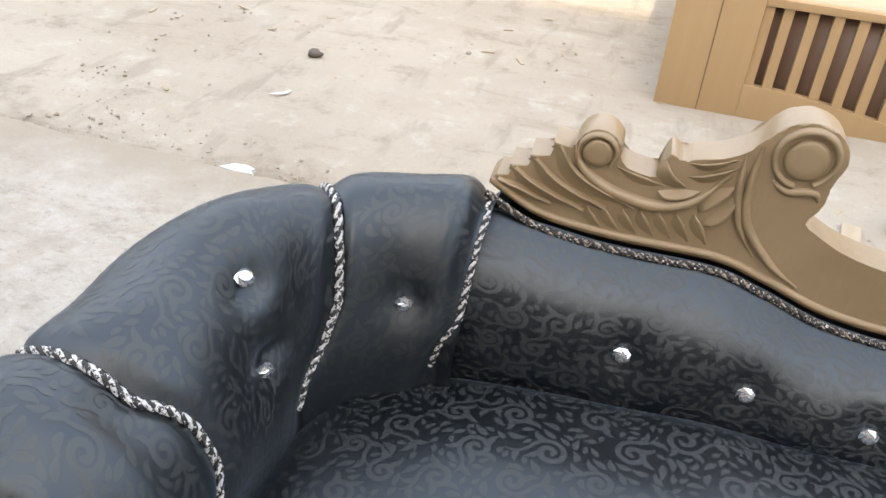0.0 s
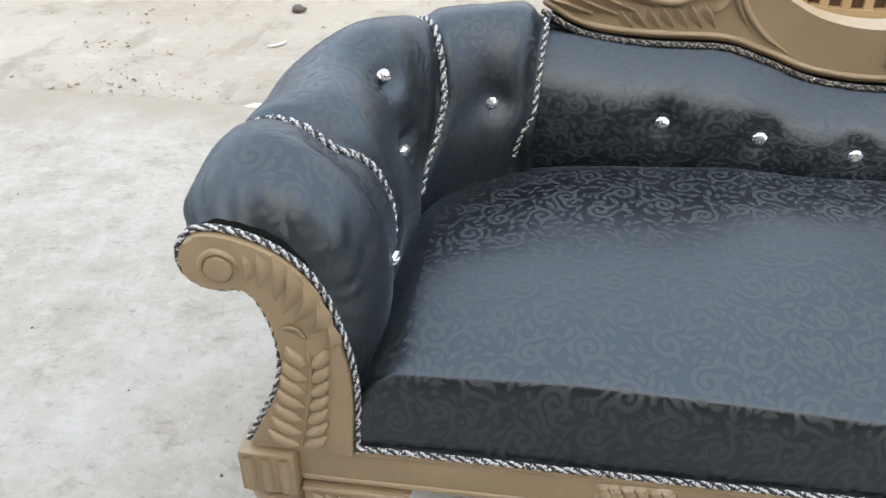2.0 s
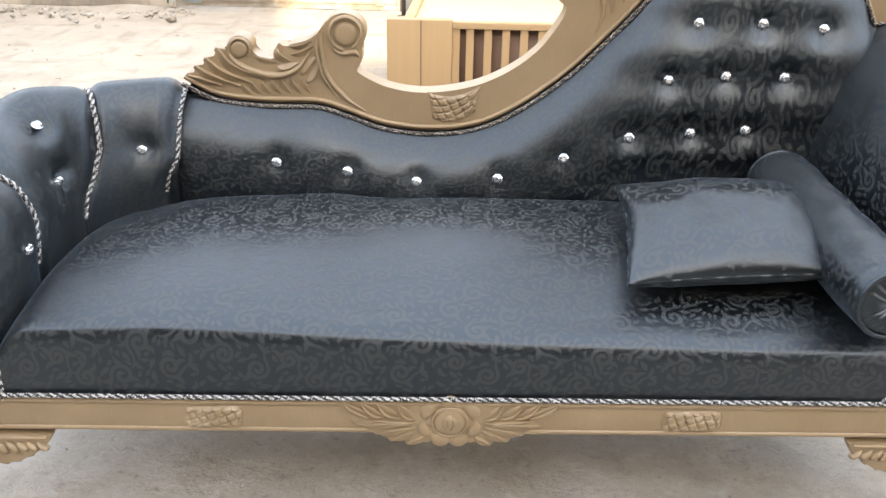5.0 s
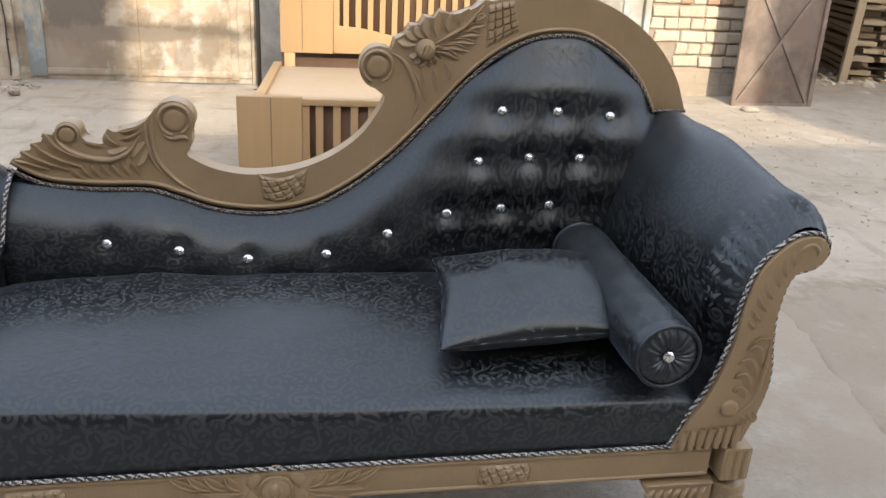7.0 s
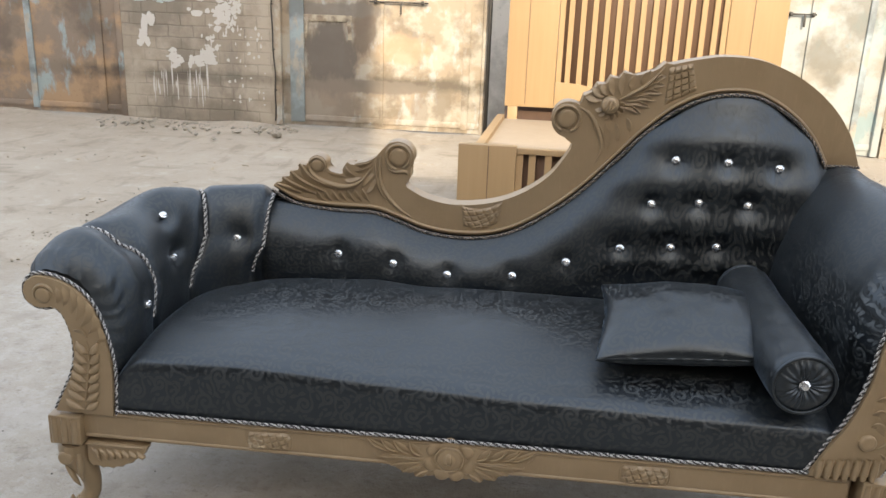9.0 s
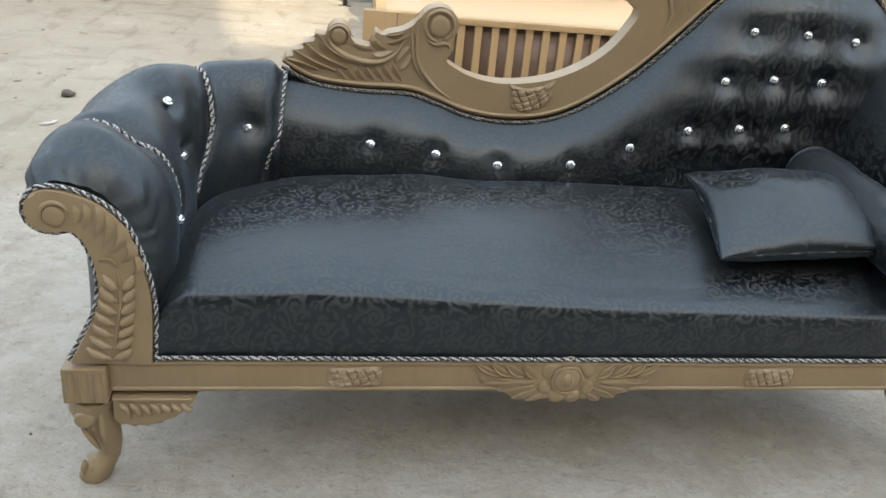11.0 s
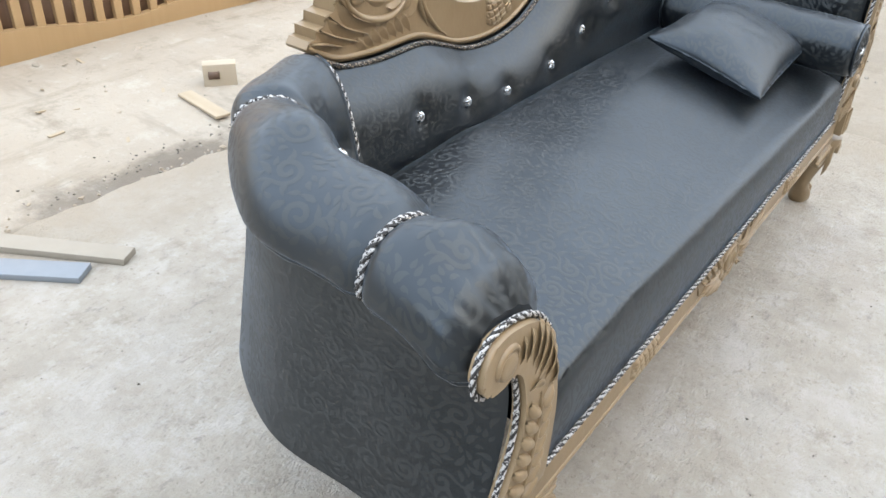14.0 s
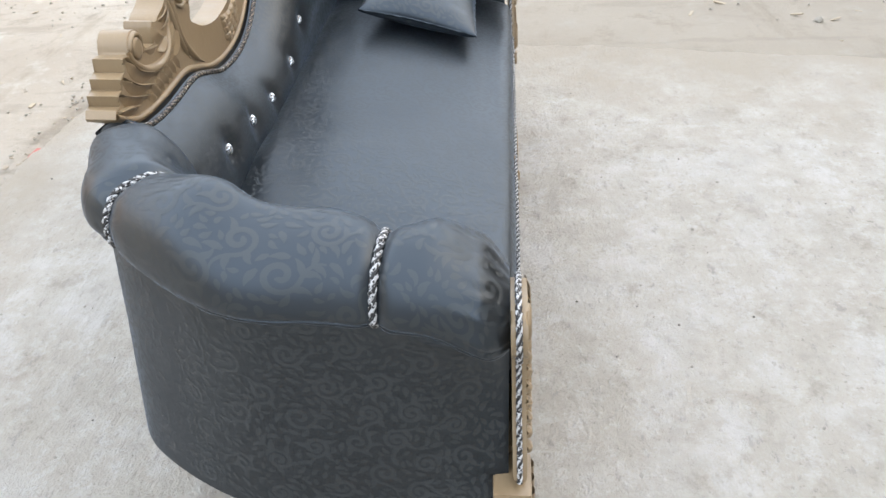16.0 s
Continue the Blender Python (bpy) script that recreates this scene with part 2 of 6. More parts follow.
def peeling(name, under, paint, second, amount=0.5, scale=2.2, rough=0.6, band=False, courses=False, soot_shadow=()):
    """Old sheet metal or plaster: worn-off coats over one another, with drips, stains and painted-in shadows."""
    g = Graph(name)
    at = g.coord()
    n = g.noise(at, scale, 7, 0.66)
    m = g.noise(at, scale * 2.4, 6, 0.62, stretch=(1, 1, 0.45))
    f = g.noise(at, scale * 16, 4, 0.65)
    base = g.mix(g.ramp(n, (amount - 0.05, 0.0), (amount + 0.05, 1.0)), under, paint)
    base = g.mix(g.ramp(m, (0.56, 0.0), (0.64, 0.85)), base, second)
    base = g.mix(g.ramp(f, (0.6, 0.0), (0.75, 0.5)), base, tuple(c * 0.5 for c in under))
    # dark blotches: stains, with the mottled shadows painted in among them
    stain_shade = g.noise(g.vec("ADD", at, (7.0, 3.0, 1.0)), scale * 0.8, 6, 0.6)
    base = g.mix(g.ramp(stain_shade, (0.48, 0.0), (0.60, 0.75)), base, tuple(c * 0.55 for c in under))
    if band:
        # a dark ragged band about knee height: a cast shadow painted into colour
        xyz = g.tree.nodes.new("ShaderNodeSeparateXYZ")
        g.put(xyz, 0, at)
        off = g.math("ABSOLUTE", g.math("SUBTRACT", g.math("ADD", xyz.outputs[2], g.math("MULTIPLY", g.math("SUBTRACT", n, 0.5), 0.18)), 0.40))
        band_shadow = g.math("MULTIPLY", g.ramp(off, (0.02, 1.0), (0.075, 0.0)), g.ramp(stain_shade, (0.36, 0.15), (0.55, 0.75)))
        base = g.mix(band_shadow, base, tuple(c * 0.30 for c in under))
    # smoke, grease and painted cast shadows with ragged edges: place, reach, colour, share
    for x, z, rx, rz, colour, share in soot_shadow:
        q = g.vec("MULTIPLY", g.vec("SUBTRACT", at, (x, 0.0, z)), (1 / rx, 0.0, 1 / rz))
        q = g.math("ADD", g.vec("LENGTH", q), g.math("MULTIPLY", g.math("SUBTRACT", m, 0.5), 1.3))
        base = g.mix(g.ramp(q, (0.72, share), (1.12, 0.0)), base, colour)
    b = g.bump(g.math("ADD", n, g.math("MULTIPLY", f, 0.3)), 0.35, 0.006)
    if courses:
        # brick courses showing through thin plaster
        flat = g.tree.nodes.new("ShaderNodeMapping")
        g.put(flat, "Vector", at)
        flat.inputs["Rotation"].default_value = (radians(-90), 0, 0)
        lay = g.tree.nodes.new("ShaderNodeTexBrick")
        g.put(lay, "Vector", g.vec("ADD", flat.outputs[0], g.vec("SCALE", g.noise(at, 6, 3, 0.5, "Color"), 0.03)))
        for key, value in (("Scale", 1.0), ("Brick Width", 0.24), ("Row Height", 0.106), ("Mortar Size", 0.009), ("Mortar Smooth", 0.6)):
            lay.inputs[key].default_value = value
        worn = g.math("MULTIPLY", lay.outputs["Fac"], g.ramp(stain_shade, (0.40, 0.15), (0.56, 0.75)))
        base = g.mix(g.math("MULTIPLY", worn, 0.5), base, tuple(c * 0.5 for c in under))
        b = g.bump(g.math("SUBTRACT", 1.0, worn), 0.6, 0.010, b)
    g.set(Base_Color=base, Roughness=rough, Normal=b)
    return g.mat


def brick_mat():
    g = Graph("old_brick")
    at, r = g.coord(), g.random()
    n = g.noise(at, 18, 5, 0.65)
    base = g.mix(r, (0.37, 0.322, 0.258), (0.46, 0.408, 0.340))
    base = g.mix(g.ramp(r, (0.93, 0.0), (0.95, 0.8)), base, (0.28, 0.155, 0.10))
    base = g.mix(g.ramp(n, (0.45, 0.0), (0.7, 0.6)), base, (0.52, 0.475, 0.390))
    g.set(Base_Color=base, Roughness=0.9, Normal=g.bump(n, 0.5, 0.006))
    return g.mat


def crystal():
    g = Graph("cut_crystal")
    g.set(Base_Color=(0.60, 0.62, 0.64, 1), Roughness=0.04, Metallic=0.85, Specular_IOR_Level=0.8)
    return g.mat


DAMASK, TRIM, FIGURE = satin("black_satin", True), satin("black_satin_trim", False), figure()
TAN, WORN, RAW, CONCRETE, DIRT = painted_wood(), worn_paint(), raw_wood(), concrete(), dirt()
CRYSTAL, BRICK = crystal(), brick_mat()
CORD_BLACK, CORD_WHITE, CORD_BROWN = thread("black_thread", 0.02), thread("white_thread", 0.60, (0.45, 0.445, 0.44)), thread("dark_thread", 0.38, (0.28, 0.225, 0.175))
HONEY = laminate("honey_laminate", (0.290, 0.191, 0.096), (0.363, 0.251, 0.139))
WENGE = laminate("wenge_laminate", (0.090, 0.055, 0.038), (0.155, 0.098, 0.070), 0.45)
CREAM = laminate("bare_board", (0.30, 0.235, 0.165), (0.37, 0.30, 0.22), 0.6)


# ---- mesh helpers ----
def thing(name, label, category, at=(0, 0, 0), group="", kind="", turn=0):
    ob = new(name)
    ob.matrix_world = pose(*at, 0, 0, turn)
    return tagged(ob, label, category, group, kind)


def mesh_of(name, bm, mats, smooth=True):
    me = bpy.data.meshes.new(name)
    bm.normal_update()
    bm.to_mesh(me)
    bm.free()
    for m in mats if isinstance(mats, (list, tuple)) else [mats]:
        me.materials.append(m)
    if smooth:
        me.shade_smooth()
    return me


def part(name, bm, mats, parent=None, label="", smooth=True, sharp=None):
    me = mesh_of(name, bm, mats, smooth)
    if sharp is not None and smooth:
        me.set_sharp_from_angle(angle=radians(sharp))
    ob = new(name, me)
    ob.parent = parent
    return tagged(ob, label)


def spline(points, n, closed=False):
    """A smooth curve through control points, sampled n times at even parameter steps."""
    p = np.array(points, float)
    k = len(p)
    q = np.vstack([p[-1:], p, p[:2]]) if closed else np.vstack([2 * p[0] - p[1], p, 2 * p[-1] - p[-2]])
    spans = k if closed else k - 1
    out = []
    for t in np.linspace(0, spans, n, endpoint=not closed):
        i = min(int(t), spans - 1)
        u = t - i
        a, b, c, d = q[i], q[i + 1], q[i + 2], q[i + 3]
        out.append(0.5 * (2 * b + (c - a) * u + (2 * a - 5 * b + 4 * c - d) * u * u + (3 * b - a - 3 * c + d) * u**3))
    return np.array(out)


def even(points, step):
    """The same line walked in even steps."""
    p = np.array(points, float)
    s = np.r_[0, np.cumsum(np.linalg.norm(np.diff(p, axis=0), axis=1))]
    n = max(2, int(s[-1] / step) + 1)
    at = np.linspace(0, s[-1], n)
    return np.stack([np.interp(at, s, p[:, k]) for k in range(p.shape[1])], 1)


def grid(f, nu, nv, uv=None, flip=False):
    """A sheet from f(u, v), with a UV map in metres."""
    bm = bmesh.new()
    lay = bm.loops.layers.uv.verify()
    us, vs = np.linspace(0, 1, nu), np.linspace(0, 1, nv)
    rows = [[bm.verts.new(f(u, v)) for v in vs] for u in us]
    for i in range(nu - 1):
        for j in range(nv - 1):
            ids = ((i, j), (i + 1, j), (i + 1, j + 1), (i, j + 1))
            ids = ids[::-1] if flip else ids
            face = bm.faces.new([rows[a][b] for a, b in ids])
            if uv:
                for loop, (a, b) in zip(face.loops, ids):
                    loop[lay].uv = uv(us[a], vs[b])
    return bm


def box(size, at=(0, 0, 0), bevel=0.004, bm=None, turn=None):
    bm = bm or bmesh.new()
    m = Matrix.LocRotScale(at, turn, size)
    made = bmesh.ops.create_cube(bm, size=1.0, matrix=m)["verts"]
    if bevel:
        edges = list({e for v in made for e in v.link_edges})
        bmesh.ops.bevel(bm, geom=edges, offset=bevel, segments=2, affect="EDGES", profile=0.6)
    return bm


def board(outline, y0, y1, bevel=0.004):
    """An upright board, cut to an outline in x and z, from y0 (front) to y1, with eased edges."""
    bm = bmesh.new()
    pts = [(float(a), float(b)) for a, b in outline]
    area = sum(a[0] * b[1] - b[0] * a[1] for a, b in zip(pts, pts[1:] + pts[:1]))
    if area < 0:
        pts.reverse()
    front = [bm.verts.new((x, y0, z)) for x, z in pts]
    back = [bm.verts.new((x, y1, z)) for x, z in pts]
    face = bm.faces.new(front)
    rear = bm.faces.new(back[::-1])
    n = len(pts)
    for k in range(n):
        bm.faces.new((front[(k + 1) % n], front[k], back[k], back[(k + 1) % n]))
    if bevel:
        bmesh.ops.bevel(bm, geom=list(face.edges) + list(rear.edges), offset=bevel, segments=2, affect="EDGES", profile=0.6, clamp_overlap=True)
    bmesh.ops.triangulate(bm, faces=[f for f in bm.faces if len(f.verts) > 4])
    return bm


def ridge(line, width, height, y, sides=6, ends=0.12, lean=0):
    """A carved, rounded ridge along a line in x and z on a face at y, swelling in its middle."""
    bm = bmesh.new()
    p = np.array(line, float)
    d = np.gradient(p, axis=0)
    d /= np.maximum(np.linalg.norm(d, axis=1), 1e-9)[:, None]
    nrm = np.stack([-d[:, 1], d[:, 0]], 1)
    n = len(p)
    rows = []
    for k in range(n):
        t = k / (n - 1)
        swell = max(ends, max(0.0, math.sin(math.pi * t)) ** 0.7)
        w, h = width * swell / 2, height * min(1.0, swell * 1.3)
        row = []
        for j in range(sides + 1):
            a = math.pi * j / sides
            x, z = p[k] + nrm[k] * (w * math.cos(a))
            rise = math.sin(a) ** 0.8 if not lean else (0.12 + 0.88 * (0.5 + 0.5 * lean * math.cos(a)) ** 1.2 if 0 < j < sides else (0.75 if lean * math.cos(a) > 0 else 0.0))
            row.append(bm.verts.new((x, y + 0.002 - h * rise, z)))
        rows.append(row)
    for k in range(n - 1):
        for j in range(sides):
            bm.faces.new((rows[k][j], rows[k][j + 1], rows[k + 1][j + 1], rows[k + 1][j]))
    bmesh.ops.recalc_face_normals(bm, faces=bm.faces)
    return bm


def arc(cx, cz, r, a0, a1, n=16, r1=None):
    """A circular or spiral line in x and z; degrees."""
    r1 = r if r1 is None else r1
    return [(cx + (r + (r1 - r) * k / (n - 1)) * math.cos(radians(a0 + (a1 - a0) * k / (n - 1))), cz + (r + (r1 - r) * k / (n - 1)) * math.sin(radians(a0 + (a1 - a0) * k / (n - 1)))) for k in range(n)]


def disc(cx, cz, r, y, h, n=20):
    """A low round boss on an upright face."""
    bm = bmesh.new()
    rings = []
    for f, g in ((1.0, -0.002), (0.97, h * 0.6), (0.85, h * 0.95), (0.5, h)):
        rings.append([bm.verts.new((cx + r * f * math.cos(2 * math.pi * k / n), y - g, cz + r * f * math.sin(2 * math.pi * k / n))) for k in range(n)])
    for a, b in zip(rings, rings[1:]):
        for k in range(n):
            bm.faces.new((a[k], a[(k + 1) % n], b[(k + 1) % n], b[k]))
    bm.faces.new(rings[-1])
    bmesh.ops.recalc_face_normals(bm, faces=bm.faces)
    return bm


def rope(line, radius=0.0034, pitch=0.031, white=None):
    """Twisted cord of two black and two white yarns along a 3D line."""
    p = even(line, 0.0026)
    n = len(p)
    d = np.gradient(p, axis=0)
    d /= np.maximum(np.linalg.norm(d, axis=1), 1e-9)[:, None]
    side = np.cross(d[0], (0.31, 0.52, 0.79))
    side /= np.linalg.norm(side)
    frames = []
    for k in range(n):
        side = side - d[k] * (side @ d[k])
        side /= np.linalg.norm(side)
        frames.append((side.copy(), np.cross(d[k], side)))
    yarns = []
    for yarn in range(4):
        bm = bmesh.new()
        rows = []
        for k in range(n):
            a = 2 * math.pi * (yarn / 4 + 0.0026 * k / pitch) + 0.35 * math.sin(k * 0.11) + 0.25 * math.sin(k * 0.047 + 1.0)
            s, t = frames[k]
            c = p[k] + radius * 0.55 * (math.cos(a) * s + math.sin(a) * t)
            r = radius * (0.64 if yarn % 2 == 0 else 0.62) * (1 + 0.14 * math.sin(k * 2.1 + yarn) + 0.10 * math.sin(k * 0.37 + 2 * yarn))
            rows.append([bm.verts.new(c + r * (math.cos(b) * s + math.sin(b) * t)) for b in (0, 1.2566, 2.5133, 3.7699, 5.0265)])
        for k in range(n - 1):
            for j in range(5):
                bm.faces.new((rows[k][j], rows[k][(j + 1) % 5], rows[k + 1][(j + 1) % 5], rows[k + 1][j]))
        yarns.append(bm)
    cord = part("cord", yarns[0], CORD_BLACK, chaise, "twisted black and white cord")
    for bm, mat in zip(yarns[1:], (white or CORD_WHITE, CORD_BLACK, white or CORD_WHITE)):
        part("yarn", bm, mat, cord)


# ---- damask ----
TILE = 0.24


def damask_strokes():
    """One repeat of the woven figure: curled stems with hooked leaves, and sprigs in the gaps. Each stroke is a centre line with its half widths."""
    rnd = random.Random(17)
    cells = 320
    taken = np.zeros((cells, cells), bool)
    strokes = []

    def swept(start, heading, length, bend, wide, n=7, peak=0.38):
        pts, x, y, a = [], *start, heading
        for k in range(n):
            pts.append((x, y))
            a += bend / (n - 1) * (0.5 + k / (n - 1))
            x, y = x + length / (n - 1) * math.cos(a), y + length / (n - 1) * math.sin(a)
        t = np.linspace(0, 1, n)
        w = wide * np.where(t < peak, 0.35 + 0.65 * (t / peak), ((1 - t) / (1 - peak)) ** 0.8) + 0.00012
        return np.array(pts), w

    def area(pts, w, grow):
        spots = set()
        for (x, y), r in zip(pts, w):
            reach = int((r + grow) / TILE * cells) + 1
            cx, cy = x / TILE * cells, y / TILE * cells
            for i in range(-reach, reach + 1):
                for j in range(-reach, reach + 1):
                    if math.hypot(i, j) * TILE / cells <= r + grow:
                        spots.add((int(cx + i) % cells, int(cy + j) % cells))
        return spots

    def lay(pts, w, skip=0, share=0.0, grow=0.0005):
        test = area(pts[skip:], w[skip:], grow)
        if sum(taken[q] for q in test) > share * len(test):
            return False
        strokes.append((pts, w))
        for q in area(pts, w, 0.0001):
            taken[q] = True
        return True

    centres = []
    for _ in range(4000):
        x, y = rnd.uniform(0, TILE), rnd.uniform(0, TILE)
        if all(math.hypot((x - a + TILE / 2) % TILE - TILE / 2, (y - b + TILE / 2) % TILE - TILE / 2) > 0.0345 for a, b in centres):
            centres.append((x, y))
    sprouts, whorls = [], []
    for cx, cy in centres:
        big, hand, a0 = rnd.uniform(0.0100, 0.0140), rnd.choice((-1, 1)), rnd.uniform(0, 6.28)
        whorls.append(hand)
        turns = rnd.uniform(1.35, 1.7)
        line = []
        for t in np.linspace(0, 1, 25):
            r, a = big * (0.13 + 0.87 * t ** 1.05), a0 + hand * 2 * math.pi * turns * t
            line.append((cx + r * math.cos(a), cy + r * math.sin(a)))
        heading = a0 + hand * (2 * math.pi * turns + math.pi / 2)
        tail, _ = swept(line[-1], heading, big * rnd.uniform(1.5, 2.1), -hand * 1.5, 0.001, 8)
        pts = np.vstack([line, tail[1:]])
        n = len(pts)
        t = np.linspace(0, 1, n)
        w = 0.00075 + 0.00185 * np.sin(np.pi * np.minimum(1, 0.20 + 0.80 * t)) ** 0.8
        w[:3] = (0.0017, 0.0023, 0.0019)
        lay(pts, w, 0, 1.0)
        for k in range(10, n - 2, 3):
            d = pts[k + 1] - pts[k]
            sprouts.append((pts[k], math.atan2(d[1], d[0]), hand))
    for at, heading, hand in sprouts:
        for side, lean in ((-1, rnd.uniform(0.30, 0.55)), (1, rnd.uniform(0.45, 0.70))):
            for length in (rnd.uniform(0.012, 0.016), 0.010, 0.0075):
                pts, w = swept(at, heading + side * hand * lean, length, side * hand * rnd.uniform(0.9, 1.9), 0.0030 if length > 0.008 else 0.0024)
                if lay(pts, w, 3, 0.03):
                    break
    for _ in range(4500):
        at = (rnd.uniform(0, TILE), rnd.uniform(0, TILE))
        length = rnd.choice((0.0150, 0.0125, 0.010, 0.008))
        # sprigs flow round the nearest curl, as leaves on its outer tendrils
        gx, gy, turn = min((((at[0] - a + TILE / 2) % TILE - TILE / 2, (at[1] - b + TILE / 2) % TILE - TILE / 2, h) for (a, b), h in zip(centres, whorls)), key=lambda q: math.hypot(q[0], q[1]))
        heading = math.atan2(gy, gx) + turn * (1.35 + rnd.uniform(-0.35, 0.35))
        pts, w = swept(at, heading, length, turn * rnd.uniform(-1.2, 2.2), 0.0027 * (length / 0.010) ** 0.5)
        lay(pts, w, 0, 0.02, 0.0004)
    return strokes


STROKES = [(1.50 * pts, 1.42 * w) for pts, w in damask_strokes()]
TILE *= 1.50
# all strokes of a repeat in one array: centre, across, half width, and the stroke that each row belongs to
REPEAT = np.vstack([np.column_stack([pts, np.gradient(pts, axis=0), w, np.full(len(pts), k)]) for k, (pts, w) in enumerate(STROKES)])
REPEAT[:, 2:4] = np.column_stack([-REPEAT[:, 3], REPEAT[:, 2]]) / np.maximum(np.linalg.norm(REPEAT[:, 2:4], axis=1), 1e-9)[:, None]


def cloth(name, f, nu, nv, parent, label="", flip=False, start=(0.0, 0.0), core=None, turned=False):
    """A stretched panel of damask from f(u, v): the satin ground, and the woven figure standing a hair proud of it. A turned panel is cut with its warp across."""
    net = np.array([[f(u, v) for v in np.linspace(0, 1, nv)] for u in np.linspace(0, 1, nu)], float)
    along = np.r_[0, np.cumsum(np.linalg.norm(np.diff(net, axis=0), axis=2).mean(1))]
    across = np.r_[0, np.cumsum(np.linalg.norm(np.diff(net, axis=1), axis=2).mean(0))]
    ids = np.arange(nu * nv).reshape(nu, nv)
    quads = np.stack([ids[:-1, :-1], ids[1:, :-1], ids[1:, 1:], ids[:-1, 1:]], 2).reshape(-1, 4)
    if flip:
        quads = quads[:, ::-1]
    me = bpy.data.meshes.new(name)
    me.from_pydata(net.reshape(-1, 3).tolist(), [], quads.tolist())
    uvs = np.stack(np.meshgrid(along + start[0], across + start[1], indexing="ij"), 2).reshape(-1, 2)
    swap = slice(None, None, -1 if turned else 1)
    me.uv_layers.new(name="UVMap").data.foreach_set("uv", uvs[quads.ravel()][:, swap].ravel())
    me.materials.append(DAMASK)
    me.shade_smooth()
    ob = new(name, me)
    ob.parent = parent
    tagged(ob, label)
    norm = np.cross(np.gradient(net, axis=0), np.gradient(net, axis=1))
    norm /= np.maximum(np.linalg.norm(norm, axis=2), 1e-12)[:, :, None]
    inside = net.reshape(-1, 3).mean(0) if core is None else np.array(core)
    norm *= math.copysign(1.0, float((norm * (net - inside)).sum()))
    points, faces, flats, count = [], [], [], 0
    for i in range(int(start[0] // TILE), int((start[0] + along[-1]) // TILE) + 1):
        for j in range(int(start[1] // TILE), int((start[1] + across[-1]) // TILE) + 1):
            rows = REPEAT.copy()
            rows[:, :2] += (i * TILE - start[0], j * TILE - start[1])
            out = (rows[:, 0] < 0.003) | (rows[:, 0] > along[-1] - 0.003) | (rows[:, 1] < 0.003) | (rows[:, 1] > across[-1] - 0.003)
            rows = rows[~np.isin(rows[:, 5], np.unique(rows[out, 5]))]
            if not len(rows):
                continue
            for side, lift in ((-1, 0.00022), (0, 0.00030), (1, 0.00022)):
                q = rows[:, :2] + rows[:, 2:4] * (side * rows[:, 4])[:, None]
                a = np.interp(q[:, 0], along, np.arange(nu)).clip(0, nu - 1.001)
                b = np.interp(q[:, 1], across, np.arange(nv)).clip(0, nv - 1.001)
                ia, ib = a.astype(int), b.astype(int)
                fa, fb = (a - ia)[:, None], (b - ib)[:, None]
                mixed = [(m[ia, ib] * (1 - fa) + m[ia + 1, ib] * fa) * (1 - fb) + (m[ia, ib + 1] * (1 - fa) + m[ia + 1, ib + 1] * fa) * fb for m in (net, norm)]
                points.append(mixed[0] + mixed[1] * lift)
                flats.append(q + start)
            n = len(rows)
            link = np.nonzero(rows[1:, 5] == rows[:-1, 5])[0]
            for s0 in (0, n):
                faces.append(np.stack([link + s0, link + 1 + s0, link + 1 + s0 + n, link + s0 + n], 1) + count)
            count += 3 * n
    woven = bpy.data.meshes.new("woven_figure")
    woven.from_pydata(np.vstack(points).tolist(), [], np.vstack(faces).tolist())
    corners = np.vstack(faces).ravel()
    woven.uv_layers.new(name="UVMap").data.foreach_set("uv", np.vstack(flats)[corners][:, swap].ravel())
    woven.materials.append(FIGURE)
    woven.shade_smooth()
    raised = new("woven_figure", woven)
    raised.parent = ob
    tagged(raised, "raised scrolling leaf figure woven into black satin", kind="stuff")
    return ob


# ---- ground ----
DIRT_Z = -0.05


